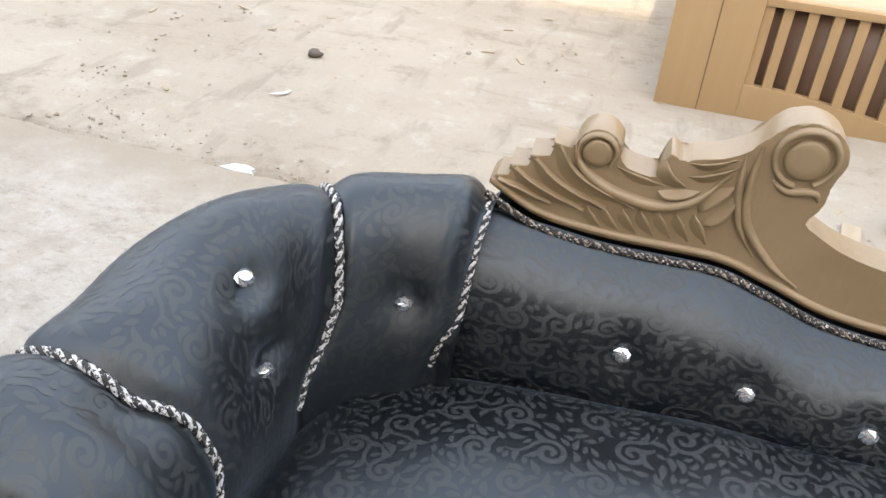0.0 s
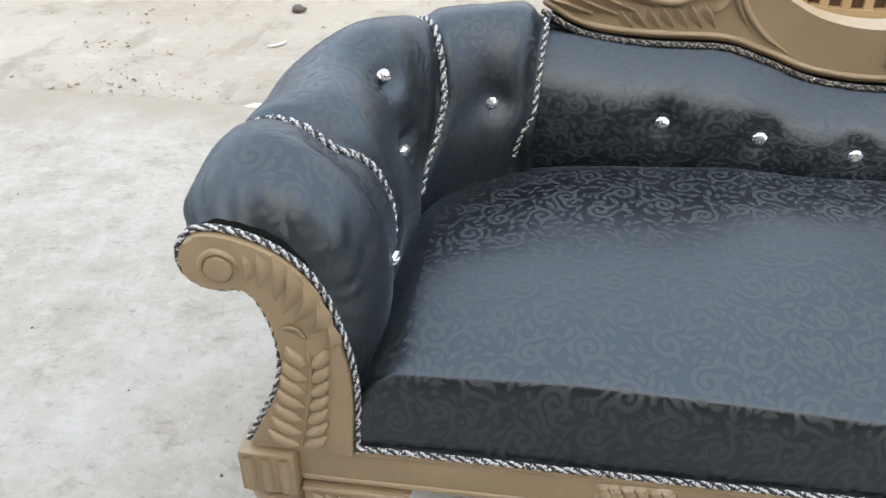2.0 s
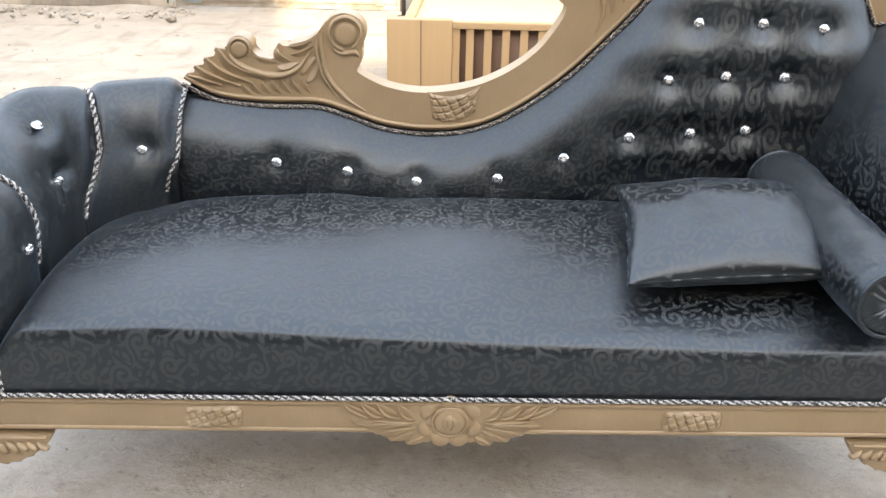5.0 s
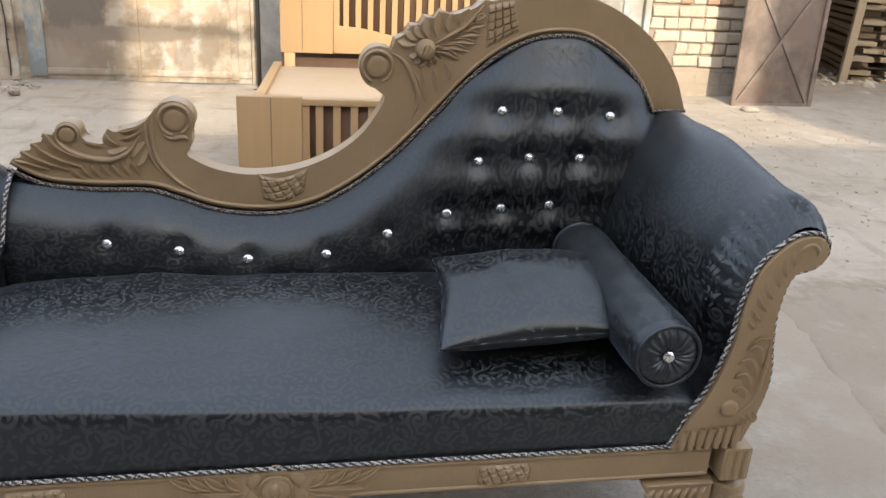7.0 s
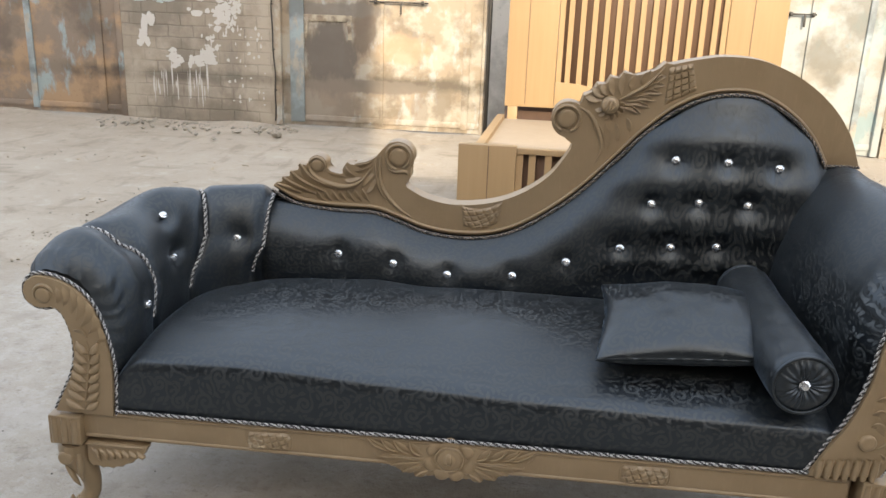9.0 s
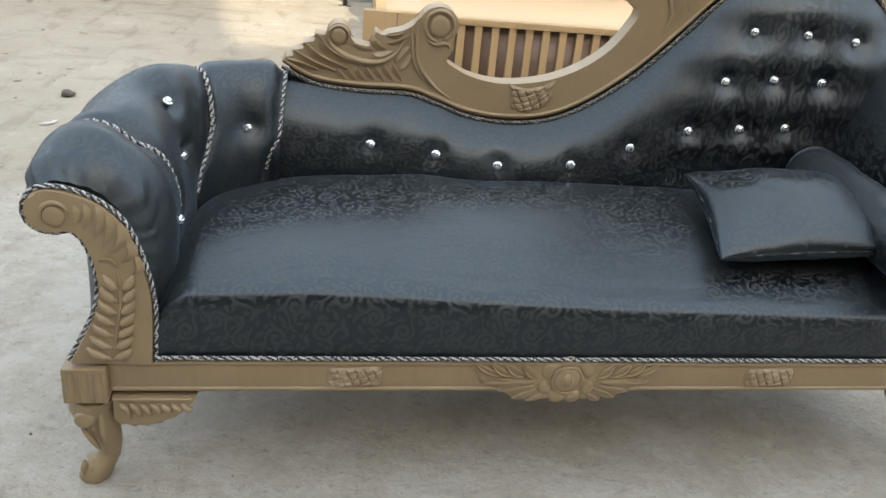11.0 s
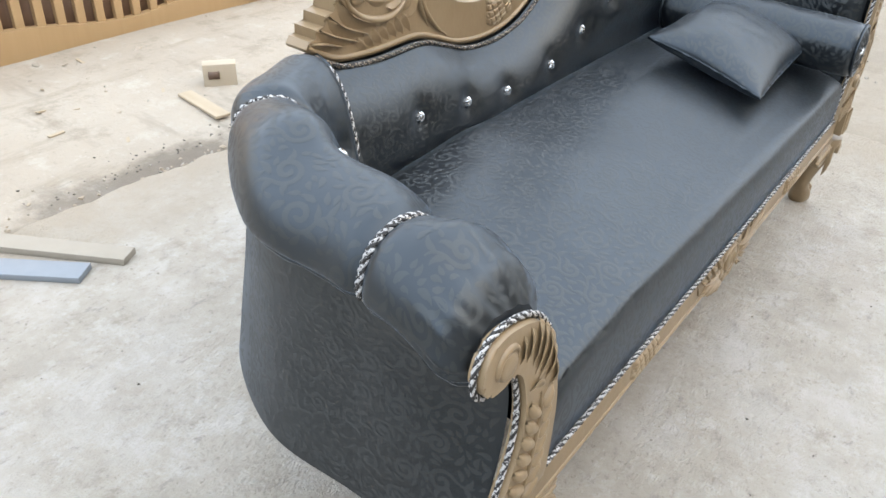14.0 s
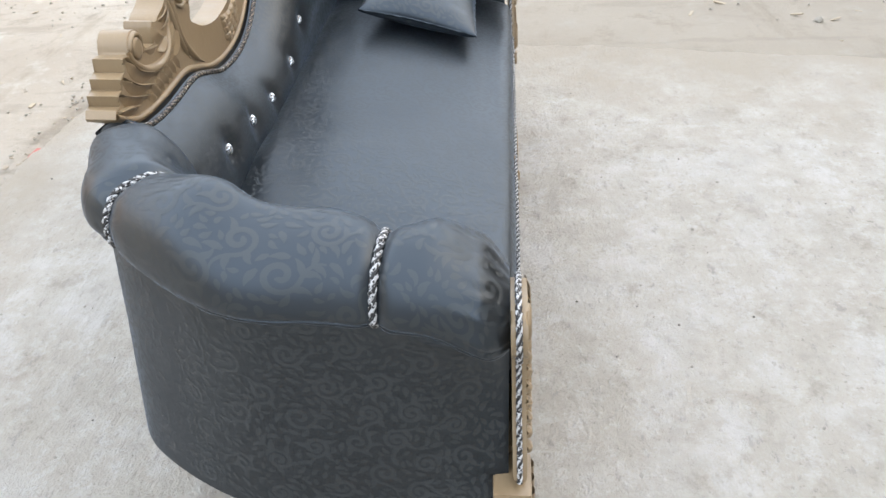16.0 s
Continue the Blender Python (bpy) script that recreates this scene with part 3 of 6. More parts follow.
def ground():
    bm = bmesh.new()
    xs = np.r_[-200, -60, -20, np.linspace(-8, 9, 120), 20, 60, 200]
    ys = np.r_[-200, -60, -20, np.linspace(-6, 9, 106), 20, 60, 200]
    rows = []
    for x in xs:
        row = []
        for y in ys:
            z = DIRT_Z
            if -9 < x < 10 and -7 < y < 10:
                z += 0.012 * noise.noise((x * 1.3, y * 1.3, 0.3)) + 0.006 * noise.noise((x * 5, y * 5, 2.0))
                z += 0.06 * max(0.0, min(1.0, (y - 5.2) / 0.5)) * (0.6 + 0.6 * noise.noise((x * 1.7, y, 4.0)))
                if -4.5 < y < 1.8 and x < 1.9:
                    z -= 0.01
                # earth banked up against the east rim of the slab
                if y < 1.7:
                    z += 0.030 * math.exp(-(((x - 1.50 - 0.195 * y) / 0.40) ** 2))
            row.append(bm.verts.new((x, y, z)))
        rows.append(row)
    for i in range(len(xs) - 1):
        for j in range(len(ys) - 1):
            bm.faces.new((rows[i][j], rows[i + 1][j], rows[i + 1][j + 1], rows[i][j + 1]))
    ob = part("ground", bm, DIRT)
    tagged(ob, "dusty pale packed earth yard littered with chips", "ground", kind="structure")

    # the concrete slab that the chaise stands on: a worn, crumbling rim
    def rim(x, y):
        return 0.030 * noise.noise((x * 3.1, y * 3.1, 9.0)) + 0.018 * noise.noise((x * 11, y * 11, 5.0)) + 0.010 * noise.noise((x * 31, y * 31, 2.0))

    bm = bmesh.new()
    corner = (1.70, 1.47)
    heart = (-2.65, -1.2)
    line = [(x, 1.52 - 0.03 * x) for x in (-7 + (corner[0] + 6.92) * k / 420 for k in range(421))]
    north_end = len(line)
    line += [(1.412 + 0.195 * y, y) for y in (corner[1] - 0.11 - 5.3 * k / 260 for k in range(261))]
    edge = [(x, y + rim(x, 1.3)) if k < north_end else (x + rim(1.4, y), y) for k, (x, y) in enumerate(line)]
    line, edge = line + [(-7, -3.87)], edge + [(-7, -3.87)]

    def spread(grow, z):
        return [bm.verts.new((x + (grow if x > 0.6 + 0.195 * y else 0), y + (grow if y > 1.2 else 0), z)) for x, y in edge]

    top, mid, low = spread(0, 0.0), spread(0.012, -0.014), spread(0.02, -0.12)
    inner = [bm.verts.new((heart[0] + 0.95 * (x - heart[0]), heart[1] + 0.95 * (y - heart[1]), 0.0)) for x, y in line]
    centre = bm.verts.new((*heart, 0.0))
    for k in range(len(edge)):
        bm.faces.new((centre, inner[(k + 1) % len(edge)], inner[k]))
    for a, b in ((inner, top), (top, mid), (mid, low)):
        for k in range(len(edge)):
            j = (k + 1) % len(edge)
            bm.faces.new((a[k], b[k], b[j], a[j]))
    bmesh.ops.recalc_face_normals(bm, faces=bm.faces)
    ob = part("pavement", bm, CONCRETE, sharp=35)
    tagged(ob, "worn grey concrete slab with crumbling dusty rim", "pavement", kind="structure")


ground()

def lattice(at, nu, nv, height, y, slant=0.0, fine=8):
    """A carved field of small pillows parted by cut lines; at(u, v) gives x and z."""
    bm = bmesh.new()
    cu, cv = nu * fine, nv * fine
    rows = []
    for i in range(cu + 1):
        row = []
        for j in range(cv + 1):
            u, v = i / cu, j / cv
            a, b = u * nu + slant * v * nv, v * nv - slant * u * nu
            lift = min(1.0, 2.6 * abs(math.sin(math.pi * a))) * min(1.0, 2.6 * abs(math.sin(math.pi * b)))
            edge = min(1.0, min(u, 1 - u) * 14, min(v, 1 - v) * 9)
            x, z = at(u, v)
            row.append(bm.verts.new((x, y + 0.002 - 0.002 * edge - height * lift * edge, z)))
        rows.append(row)
    for p, q in zip(rows, rows[1:]):
        for j in range(cv):
            bm.faces.new((p[j], p[j + 1], q[j + 1], q[j]))
    bmesh.ops.recalc_face_normals(bm, faces=bm.faces)
    return bm


# ---- chaise longue ----
chaise = thing("chaise_longue", "black damask chaise longue with carved tan-painted wooden frame on concrete", "chaise longue")
FRONT = -0.024

# carved front arms: outlines in x and z, from the rail up the inner edge, round the scroll, down the outer edge
ARM_LEFT_IN = [(-0.713, 0.284), (-0.709, 0.363), (-0.711, 0.417), (-0.728, 0.492), (-0.750, 0.539), (-0.786, 0.571), (-0.833, 0.587), (-0.866, 0.585), (-0.882, 0.567), (-0.884, 0.544), (-0.870, 0.526), (-0.845, 0.521), (-0.823, 0.526)]
ARM_LEFT_OUT = [(-0.823, 0.526), (-0.805, 0.509), (-0.791, 0.470), (-0.787, 0.424), (-0.795, 0.381), (-0.816, 0.336), (-0.841, 0.286)]
ARM_RIGHT_IN = [(0.698, 0.290), (0.724, 0.348), (0.755, 0.408), (0.779, 0.490), (0.787, 0.568), (0.803, 0.632), (0.836, 0.672), (0.867, 0.690), (0.904, 0.688), (0.917, 0.666), (0.906, 0.643), (0.885, 0.633), (0.867, 0.631)]
ARM_RIGHT_OUT = [(0.867, 0.631), (0.853, 0.601), (0.847, 0.547), (0.851, 0.497), (0.861, 0.435), (0.855, 0.377), (0.831, 0.300)]


def arm_board(name, inner, outer, label):
    line = np.vstack([spline(inner, 60), spline(outer, 36)[1:]])
    return part(name, board(line, FRONT, -0.005, 0.005), TAN, chaise, label, sharp=40)


def leaf(parent, line, width, height, y, name="carved_leaf", n=14, lean=0, ends=0.12):
    return part(name, ridge(spline(line, n), width, height, y, lean=lean, ends=ends), TAN, parent)


def front_rail():
    rail = part("front_rail", box((1.57, 0.036, 0.064), (0, 0.004, 0.2575), 0.003), TAN, chaise, "tan painted rail with carved flower", sharp=40)
    y = -0.014
    part("moulding", ridge([(-0.78 + 1.56 * k / 60, 0.2835) for k in range(61)], 0.010, 0.006, y, ends=1), TAN, rail)
    part("moulding", ridge([(-0.78 + 1.56 * k / 60, 0.2305) for k in range(61)], 0.009, 0.005, y, ends=1), TAN, rail)
    for cx in (-0.376, 0.396):
        def field(u, v, cx=cx):
            bow = 1 - 0.10 * (2 * v - 1) ** 4
            return cx + (u - 0.5) * 0.094 * bow, 0.2345 + 0.040 * v + 0.003 * (u - 0.5)
        part("lattice_panel", lattice(field, 6, 3, 0.0045, y - 0.0015, 0.42), WORN, rail, "cross-hatched panel with rubbed edges", sharp=60)
        frame_line = [(cx + 0.049 * math.copysign(abs(math.cos(a)) ** 0.4, math.cos(a)), 0.2545 + 0.0225 * math.copysign(abs(math.sin(a)) ** 0.4, math.sin(a))) for a in np.linspace(0, 2 * math.pi, 49)]
        part("panel_rim", ridge(frame_line, 0.0028, 0.0030, y, sides=4, ends=1), TAN, rail)
    # the flower in the middle, with a feathered leaf to each side
    half = [(0.180, 0.283), (0.164, 0.262), (0.154, 0.244), (0.122, 0.231), (0.095, 0.216), (0.062, 0.216), (0.045, 0.209), (0.020, 0.212), (0.0, 0.208)]
    plate = [(-x * 0.97, z) for x, z in half] + [(x, z) for x, z in half[::-1][1:]]
    part("carved_ground", board(spline(plate, 90), y - 0.003, y + 0.01, 0.003), TAN, rail, sharp=40)
    yy, cz = y - 0.003, 0.252
    for sd in (-1, 1):
        for x0, z0, x1, z1, w, bend in ((0.056, 0.000, 0.086, 0.032, 0.026, 0.010), (0.078, 0.003, 0.120, 0.034, 0.024, 0.010), (0.105, 0.004, 0.146, 0.034, 0.020, 0.008), (0.120, 0.004, 0.176, 0.034, 0.017, 0.006), (0.056, -0.005, 0.152, -0.006, 0.017, -0.006), (0.056, -0.010, 0.122, -0.024, 0.018, -0.006), (0.052, -0.016, 0.098, -0.038, 0.019, -0.006), (0.040, -0.026, 0.070, -0.045, 0.016, -0.004)):
            dx, dz = x1 - x0, z1 - z0
            long = math.hypot(dx, dz)
            mx, mz = (x0 + x1) / 2 + bend * dz / long * 0.8, (z0 + z1) / 2 - bend * dx / long * 0.8
            line = [(0.004 + sd * x0, cz + z0), (0.004 + sd * mx, cz + mz), (0.004 + sd * x1, cz + z1)]
            leaf(rail, line, w * 1.45, 0.0075, yy, lean=sd if bend > 0 else -sd, n=12, ends=0.3)
            leaf(rail, [(p - sd * 0.001, q + (0.002 if bend > 0 else -0.002)) for p, q in line], 0.0030, 0.0098, yy, "leaf_vein", 10)
        part("stem", ridge(spline([(0.004 + sd * 0.050, cz - 0.003), (0.004 + sd * 0.09, cz - 0.001), (0.004 + sd * 0.140, cz + 0.004)], 14), 0.005, 0.0085, yy), TAN, rail)
    for k, (a, r) in enumerate(((90, 0.034), (150, 0.037), (205, 0.040), (250, 0.040), (292, 0.040), (335, 0.040), (30, 0.037))):
        a = radians(a)
        x, z = 0.004 + r * math.cos(a) * 0.95, cz + r * math.sin(a) * 0.86
        t = (-math.sin(a), math.cos(a))
        leaf(rail, [(x + 0.018 * t[0], z + 0.016 * t[1]), (x + 0.007 * math.cos(a), z + 0.006 * math.sin(a)), (x - 0.018 * t[0], z - 0.016 * t[1])], 0.026, 0.0058, yy, "petal", 11, ends=0.4)
    heart = part("flower_heart", disc(0.004, cz, 0.0265, yy, 0.0055, n=28), TAN, rail)
    for sd in (-1, 1):
        leaf(heart, [(0.004 + sd * 0.004, cz - 0.019), (0.004 + sd * 0.013, cz), (0.004 + sd * 0.004, cz + 0.019)], 0.017, 0.0065, yy - 0.0045, "petal", 11, lean=sd)
    part("ring", ridge(arc(0.004, cz, 0.0275, 0, 360, 36), 0.005, 0.0075, yy, ends=1), TAN, heart)
    leaf(heart, [(0.004, cz - 0.014), (0.003, cz + 0.002), (0.004, cz + 0.018)], 0.015, 0.0085, yy - 0.0045, "petal", 11)
    return rail


def corner_and_leg(side, x0, z0, w=0.072):
    """A fluted corner block, a curved cabriole leg with a carved foot, and a scalloped bracket."""
    s = side
    block = part("corner_block", box((w, 0.052, 0.068), (s * (x0 + w / 2), -0.004, z0 + 0.034), 0.004), TAN, chaise, sharp=40)
    for k in range(3):
        x = s * (x0 + w * (0.19 + 0.31 * k))
        part("flute", ridge([(x, z0 + 0.005 + 0.058 * j / 8) for j in range(9)], 0.25 * w, 0.006, -0.030, ends=0.8), TAN, block)
    bm = bmesh.new()
    prof = spline([(0.030, 0.205, 0.035), (0.038, 0.182, 0.037), (0.034, 0.150, 0.033), (0.022, 0.112, 0.025), (0.019, 0.080, 0.020), (0.026, 0.052, 0.020), (0.041, 0.032, 0.026), (0.050, 0.012, 0.027), (0.051, 0.0, 0.022)], 34)
    n = 20
    rows = []
    for dx, z, r in prof:
        row = []
        for k in range(n):
            a = 2 * math.pi * k / n
            c, d = math.cos(a), math.sin(a)
            rr = r * (1 + (0.05 * math.cos(4 * a) if z > 0.06 else 0.10 * abs(math.cos(2.5 * a))))
            row.append(bm.verts.new((s * (x0 + dx) + rr * c, 0.004 + rr * d + 0.042 * (1 - z / 0.205) - (0.010 if z < 0.06 else 0.0) * (1 - z / 0.06), z)))
        rows.append(row)
    for a, b in zip(rows, rows[1:]):
        for k in range(n):
            bm.faces.new((a[k], a[(k + 1) % n], b[(k + 1) % n], b[k]))
    bm.faces.new(rows[0])
    bm.faces.new(rows[-1])
    bmesh.ops.recalc_face_normals(bm, faces=bm.faces)
    leg = part("leg", bm, TAN, chaise, "curved carved leg", sharp=50)
    cx = s * (x0 + 0.040)
    part("knee_scroll", disc(cx + s * 0.002, 0.176, 0.017, -0.024, 0.008), TAN, leg)
    leaf(leg, [(cx - s * 0.020, 0.196), (cx - s * 0.023, 0.160), (cx - s * 0.024, 0.112)], 0.014, 0.012, -0.014)
    leaf(leg, [(cx + s * 0.016, 0.160), (cx + s * 0.002, 0.130), (cx - s * 0.016, 0.095)], 0.012, 0.010, -0.010)
    for k in range(3):
        x = cx + s * 0.009 + 0.015 * (k - 1)
        leaf(leg, [(x, 0.050), (x, 0.030), (x, 0.010)], 0.015, 0.012, 0.020, "toe", 9)
    xs = [x0 - 0.002 - 0.135 * k / 12 for k in range(13)]
    low = [(s * x, 0.166 - 0.010 * abs(math.sin(k * 1.55)) + 0.040 * (k / 12) ** 2.2 - 0.012 * math.sin(math.pi * k / 12)) for k, x in enumerate(xs)]
    bracket = part("bracket", board([(s * xs[0], 0.214), *low, (s * (xs[-1] - 0.004), 0.214)], -0.014, 0.008, 0.003), TAN, chaise, sharp=40)
    for k in range(7):
        x = x0 - 0.012 - 0.017 * k
        leaf(bracket, [(s * x, 0.200), (s * (x - 0.012), 0.188), (s * (x - 0.020), 0.166 + 0.004 * k)], 0.012, 0.009, -0.014, "carved_leaf", 9)
    part("bracket_edge", ridge([(s * (xs[0] - 0.13 * k / 10), 0.208) for k in range(11)], 0.009, 0.006, -0.014, ends=0.7), TAN, bracket)


front_rail()
corner_and_leg(-1, 0.785, 0.211)
corner_and_leg(1, 0.802, 0.222, 0.055)
for sx in (-1, 1):
    back_leg = bmesh.new()
    box((0.05, 0.05, 0.26), (sx * 0.56, 0.55, 0.13), 0.006, back_leg)
    part("leg", back_leg, TAN, chaise, sharp=40)
part("back_rail", box((1.16, 0.03, 0.07), (0.04, 0.555, 0.25), 0.004), TAN, chaise, sharp=40)
for sx in (-1, 1):
    part("side_rail", box((0.03, 0.32, 0.07), (sx * 0.79, 0.18, 0.25), 0.004), TAN, chaise, sharp=40)

# left arm front
arm = arm_board("arm_front", ARM_LEFT_IN, ARM_LEFT_OUT, "carved tan wooden scroll arm front")
part("scroll", ridge(arc(-0.842, 0.550, 0.0215, -10, 235, 26, 0.0185), 0.009, 0.0065, FRONT, ends=0.3), TAN, arm)
part("scroll_eye", disc(-0.842, 0.549, 0.0165, FRONT, 0.0045, n=26), TAN, arm)
for line, w in (([(-0.812, 0.570), (-0.806, 0.550), (-0.813, 0.532)], 0.015), ([(-0.797, 0.572), (-0.790, 0.550), (-0.799, 0.526)], 0.018), ([(-0.781, 0.570), (-0.772, 0.545), (-0.783, 0.511)], 0.019), ([(-0.766, 0.558), (-0.759, 0.530), (-0.775, 0.494)], 0.020), ([(-0.750, 0.540), (-0.744, 0.512), (-0.766, 0.482)], 0.019), ([(-0.738, 0.516), (-0.732, 0.488), (-0.750, 0.470)], 0.016), ([(-0.728, 0.488), (-0.722, 0.462), (-0.736, 0.452)], 0.013)):
    leaf(arm, line, w, 0.0075, FRONT, lean=-1, ends=0.3)
leaf(arm, [(-0.786, 0.474), (-0.768, 0.474), (-0.754, 0.460)], 0.016, 0.0075, FRONT, lean=1)
part("stem", ridge(spline([(-0.757, 0.456), (-0.753, 0.418), (-0.762, 0.355), (-0.774, 0.294)], 22), 0.0060, 0.0065, FRONT, ends=0.5), TAN, arm)
for k in range(7):
    f = k / 6
    cx, cz = -0.754 - 0.021 * f ** 1.2, 0.426 - 0.130 * f
    for sd, reach in ((-1, 0.026 + 0.013 * f), (1, 0.022 + 0.012 * f)):
        tip = (cx + sd * reach, cz + 0.026 - 0.004 * f)
        leaf(arm, [(cx + sd * 0.002, cz), (cx + sd * reach * 0.58, cz + 0.009), tip], 0.0175, 0.0100, FRONT, "carved_leaf", 11, ends=0.35)

# right arm front
arm = arm_board("arm_front", ARM_RIGHT_IN, ARM_RIGHT_OUT, "carved tan wooden scroll arm front")
part("scroll", ridge(arc(0.882, 0.662, 0.019, 200, -30, 22, 0.014), 0.009, 0.0050, FRONT, ends=0.3), TAN, arm)
for line in ([(0.853, 0.672), (0.850, 0.655), (0.858, 0.640)], [(0.838, 0.660), (0.838, 0.640), (0.848, 0.618)], [(0.824, 0.640), (0.828, 0.620), (0.841, 0.600)], [(0.810, 0.620), (0.816, 0.598), (0.834, 0.578)], [(0.802, 0.592), (0.808, 0.574), (0.828, 0.556)], [(0.796, 0.566), (0.804, 0.550), (0.820, 0.538)], [(0.793, 0.544), (0.800, 0.533), (0.811, 0.526)]):
    leaf(arm, line, 0.012, 0.0070, FRONT, lean=1)
# a curled leaf with lobes, a boss and a fluted foot
leaf(arm, [(0.843, 0.508), (0.824, 0.504), (0.808, 0.490)], 0.014, 0.0080, FRONT, lean=-1)
leaf(arm, [(0.846, 0.506), (0.845, 0.445), (0.836, 0.385), (0.808, 0.358)], 0.010, 0.0080, FRONT, n=22, ends=0.4)
for root, mid, tip in (((0.838, 0.448), (0.822, 0.486), (0.803, 0.484)), ((0.834, 0.425), (0.812, 0.462), (0.792, 0.458)), ((0.828, 0.402), (0.808, 0.434), (0.790, 0.430)), ((0.820, 0.388), (0.806, 0.408), (0.794, 0.404))):
    leaf(arm, [root, mid, tip], 0.021, 0.0082, FRONT, lean=-1, ends=0.25)
part("boss", disc(0.793, 0.374, 0.0165, FRONT, 0.0075, n=24), TAN, arm)
for k in range(3):
    leaf(arm, [(0.838 - 0.010 * k, 0.366 - 0.006 * k), (0.846 - 0.008 * k, 0.352 - 0.006 * k), (0.840 - 0.012 * k, 0.340 - 0.006 * k)], 0.010, 0.007, FRONT, lean=1)
for k in range(7):
    x = 0.716 + 0.0168 * k
    leaf(arm, [(x, 0.293), (x + 0.001, 0.312), (x + 0.003, 0.330 + 0.0016 * k)], 0.0165, 0.0085, FRONT, "flute", 9, ends=0.75)

# crest: the lower edge follows the upholstery, the upper edge is sawn into feathers, scrolls, an arch and a bow
CREST_LOW = [(-0.537, 0.636), (-0.473, 0.605), (-0.384, 0.594), (-0.272, 0.592), (-0.211, 0.575), (-0.136, 0.549), (-0.044, 0.539), (0.049, 0.550), (0.133, 0.589), (0.231, 0.663), (0.318, 0.754), (0.375, 0.818), (0.440, 0.876), (0.506, 0.912), (0.572, 0.926), (0.641, 0.920), (0.715, 0.881), (0.774, 0.827), (0.814, 0.765)]
FEATHERS = [(-0.539, 0.641), (-0.531, 0.651), (-0.514, 0.649), (-0.518, 0.666), (-0.494, 0.665), (-0.497, 0.682), (-0.472, 0.682), (-0.473, 0.702), (-0.450, 0.698)]
SCROLL_ONE = [(-0.450, 0.698), (-0.445, 0.714), (-0.431, 0.725), (-0.413, 0.723), (-0.399, 0.709), (-0.399, 0.692), (-0.385, 0.685), (-0.354, 0.679)]
SCROLL_TWO = [(-0.352, 0.702), (-0.346, 0.712), (-0.332, 0.704), (-0.322, 0.710), (-0.290, 0.718), (-0.262, 0.737), (-0.248, 0.758), (-0.226, 0.770), (-0.200, 0.768), (-0.178, 0.750), (-0.174, 0.726), (-0.184, 0.704), (-0.180, 0.686), (-0.190, 0.665)]
ARCH = [(-0.196, 0.658), (-0.136, 0.629), (-0.059, 0.617), (0.033, 0.629), (0.108, 0.660), (0.168, 0.706), (0.208, 0.764), (0.216, 0.790)]
SCROLL_THREE = [(0.202, 0.800), (0.176, 0.812), (0.161, 0.838), (0.165, 0.868), (0.186, 0.888), (0.212, 0.888), (0.228, 0.880)]
LEAF_EDGE = [(0.232, 0.906), (0.252, 0.912), (0.262, 0.934), (0.284, 0.932), (0.292, 0.952), (0.314, 0.946), (0.326, 0.964), (0.348, 0.954), (0.374, 0.962), (0.398, 0.970), (0.416, 0.990)]
BOW = [(0.424, 0.984), (0.489, 0.999), (0.556, 1.008), (0.641, 1.000), (0.731, 0.963), (0.807, 0.906), (0.860, 0.839), (0.893, 0.765)]
CY = 0.552


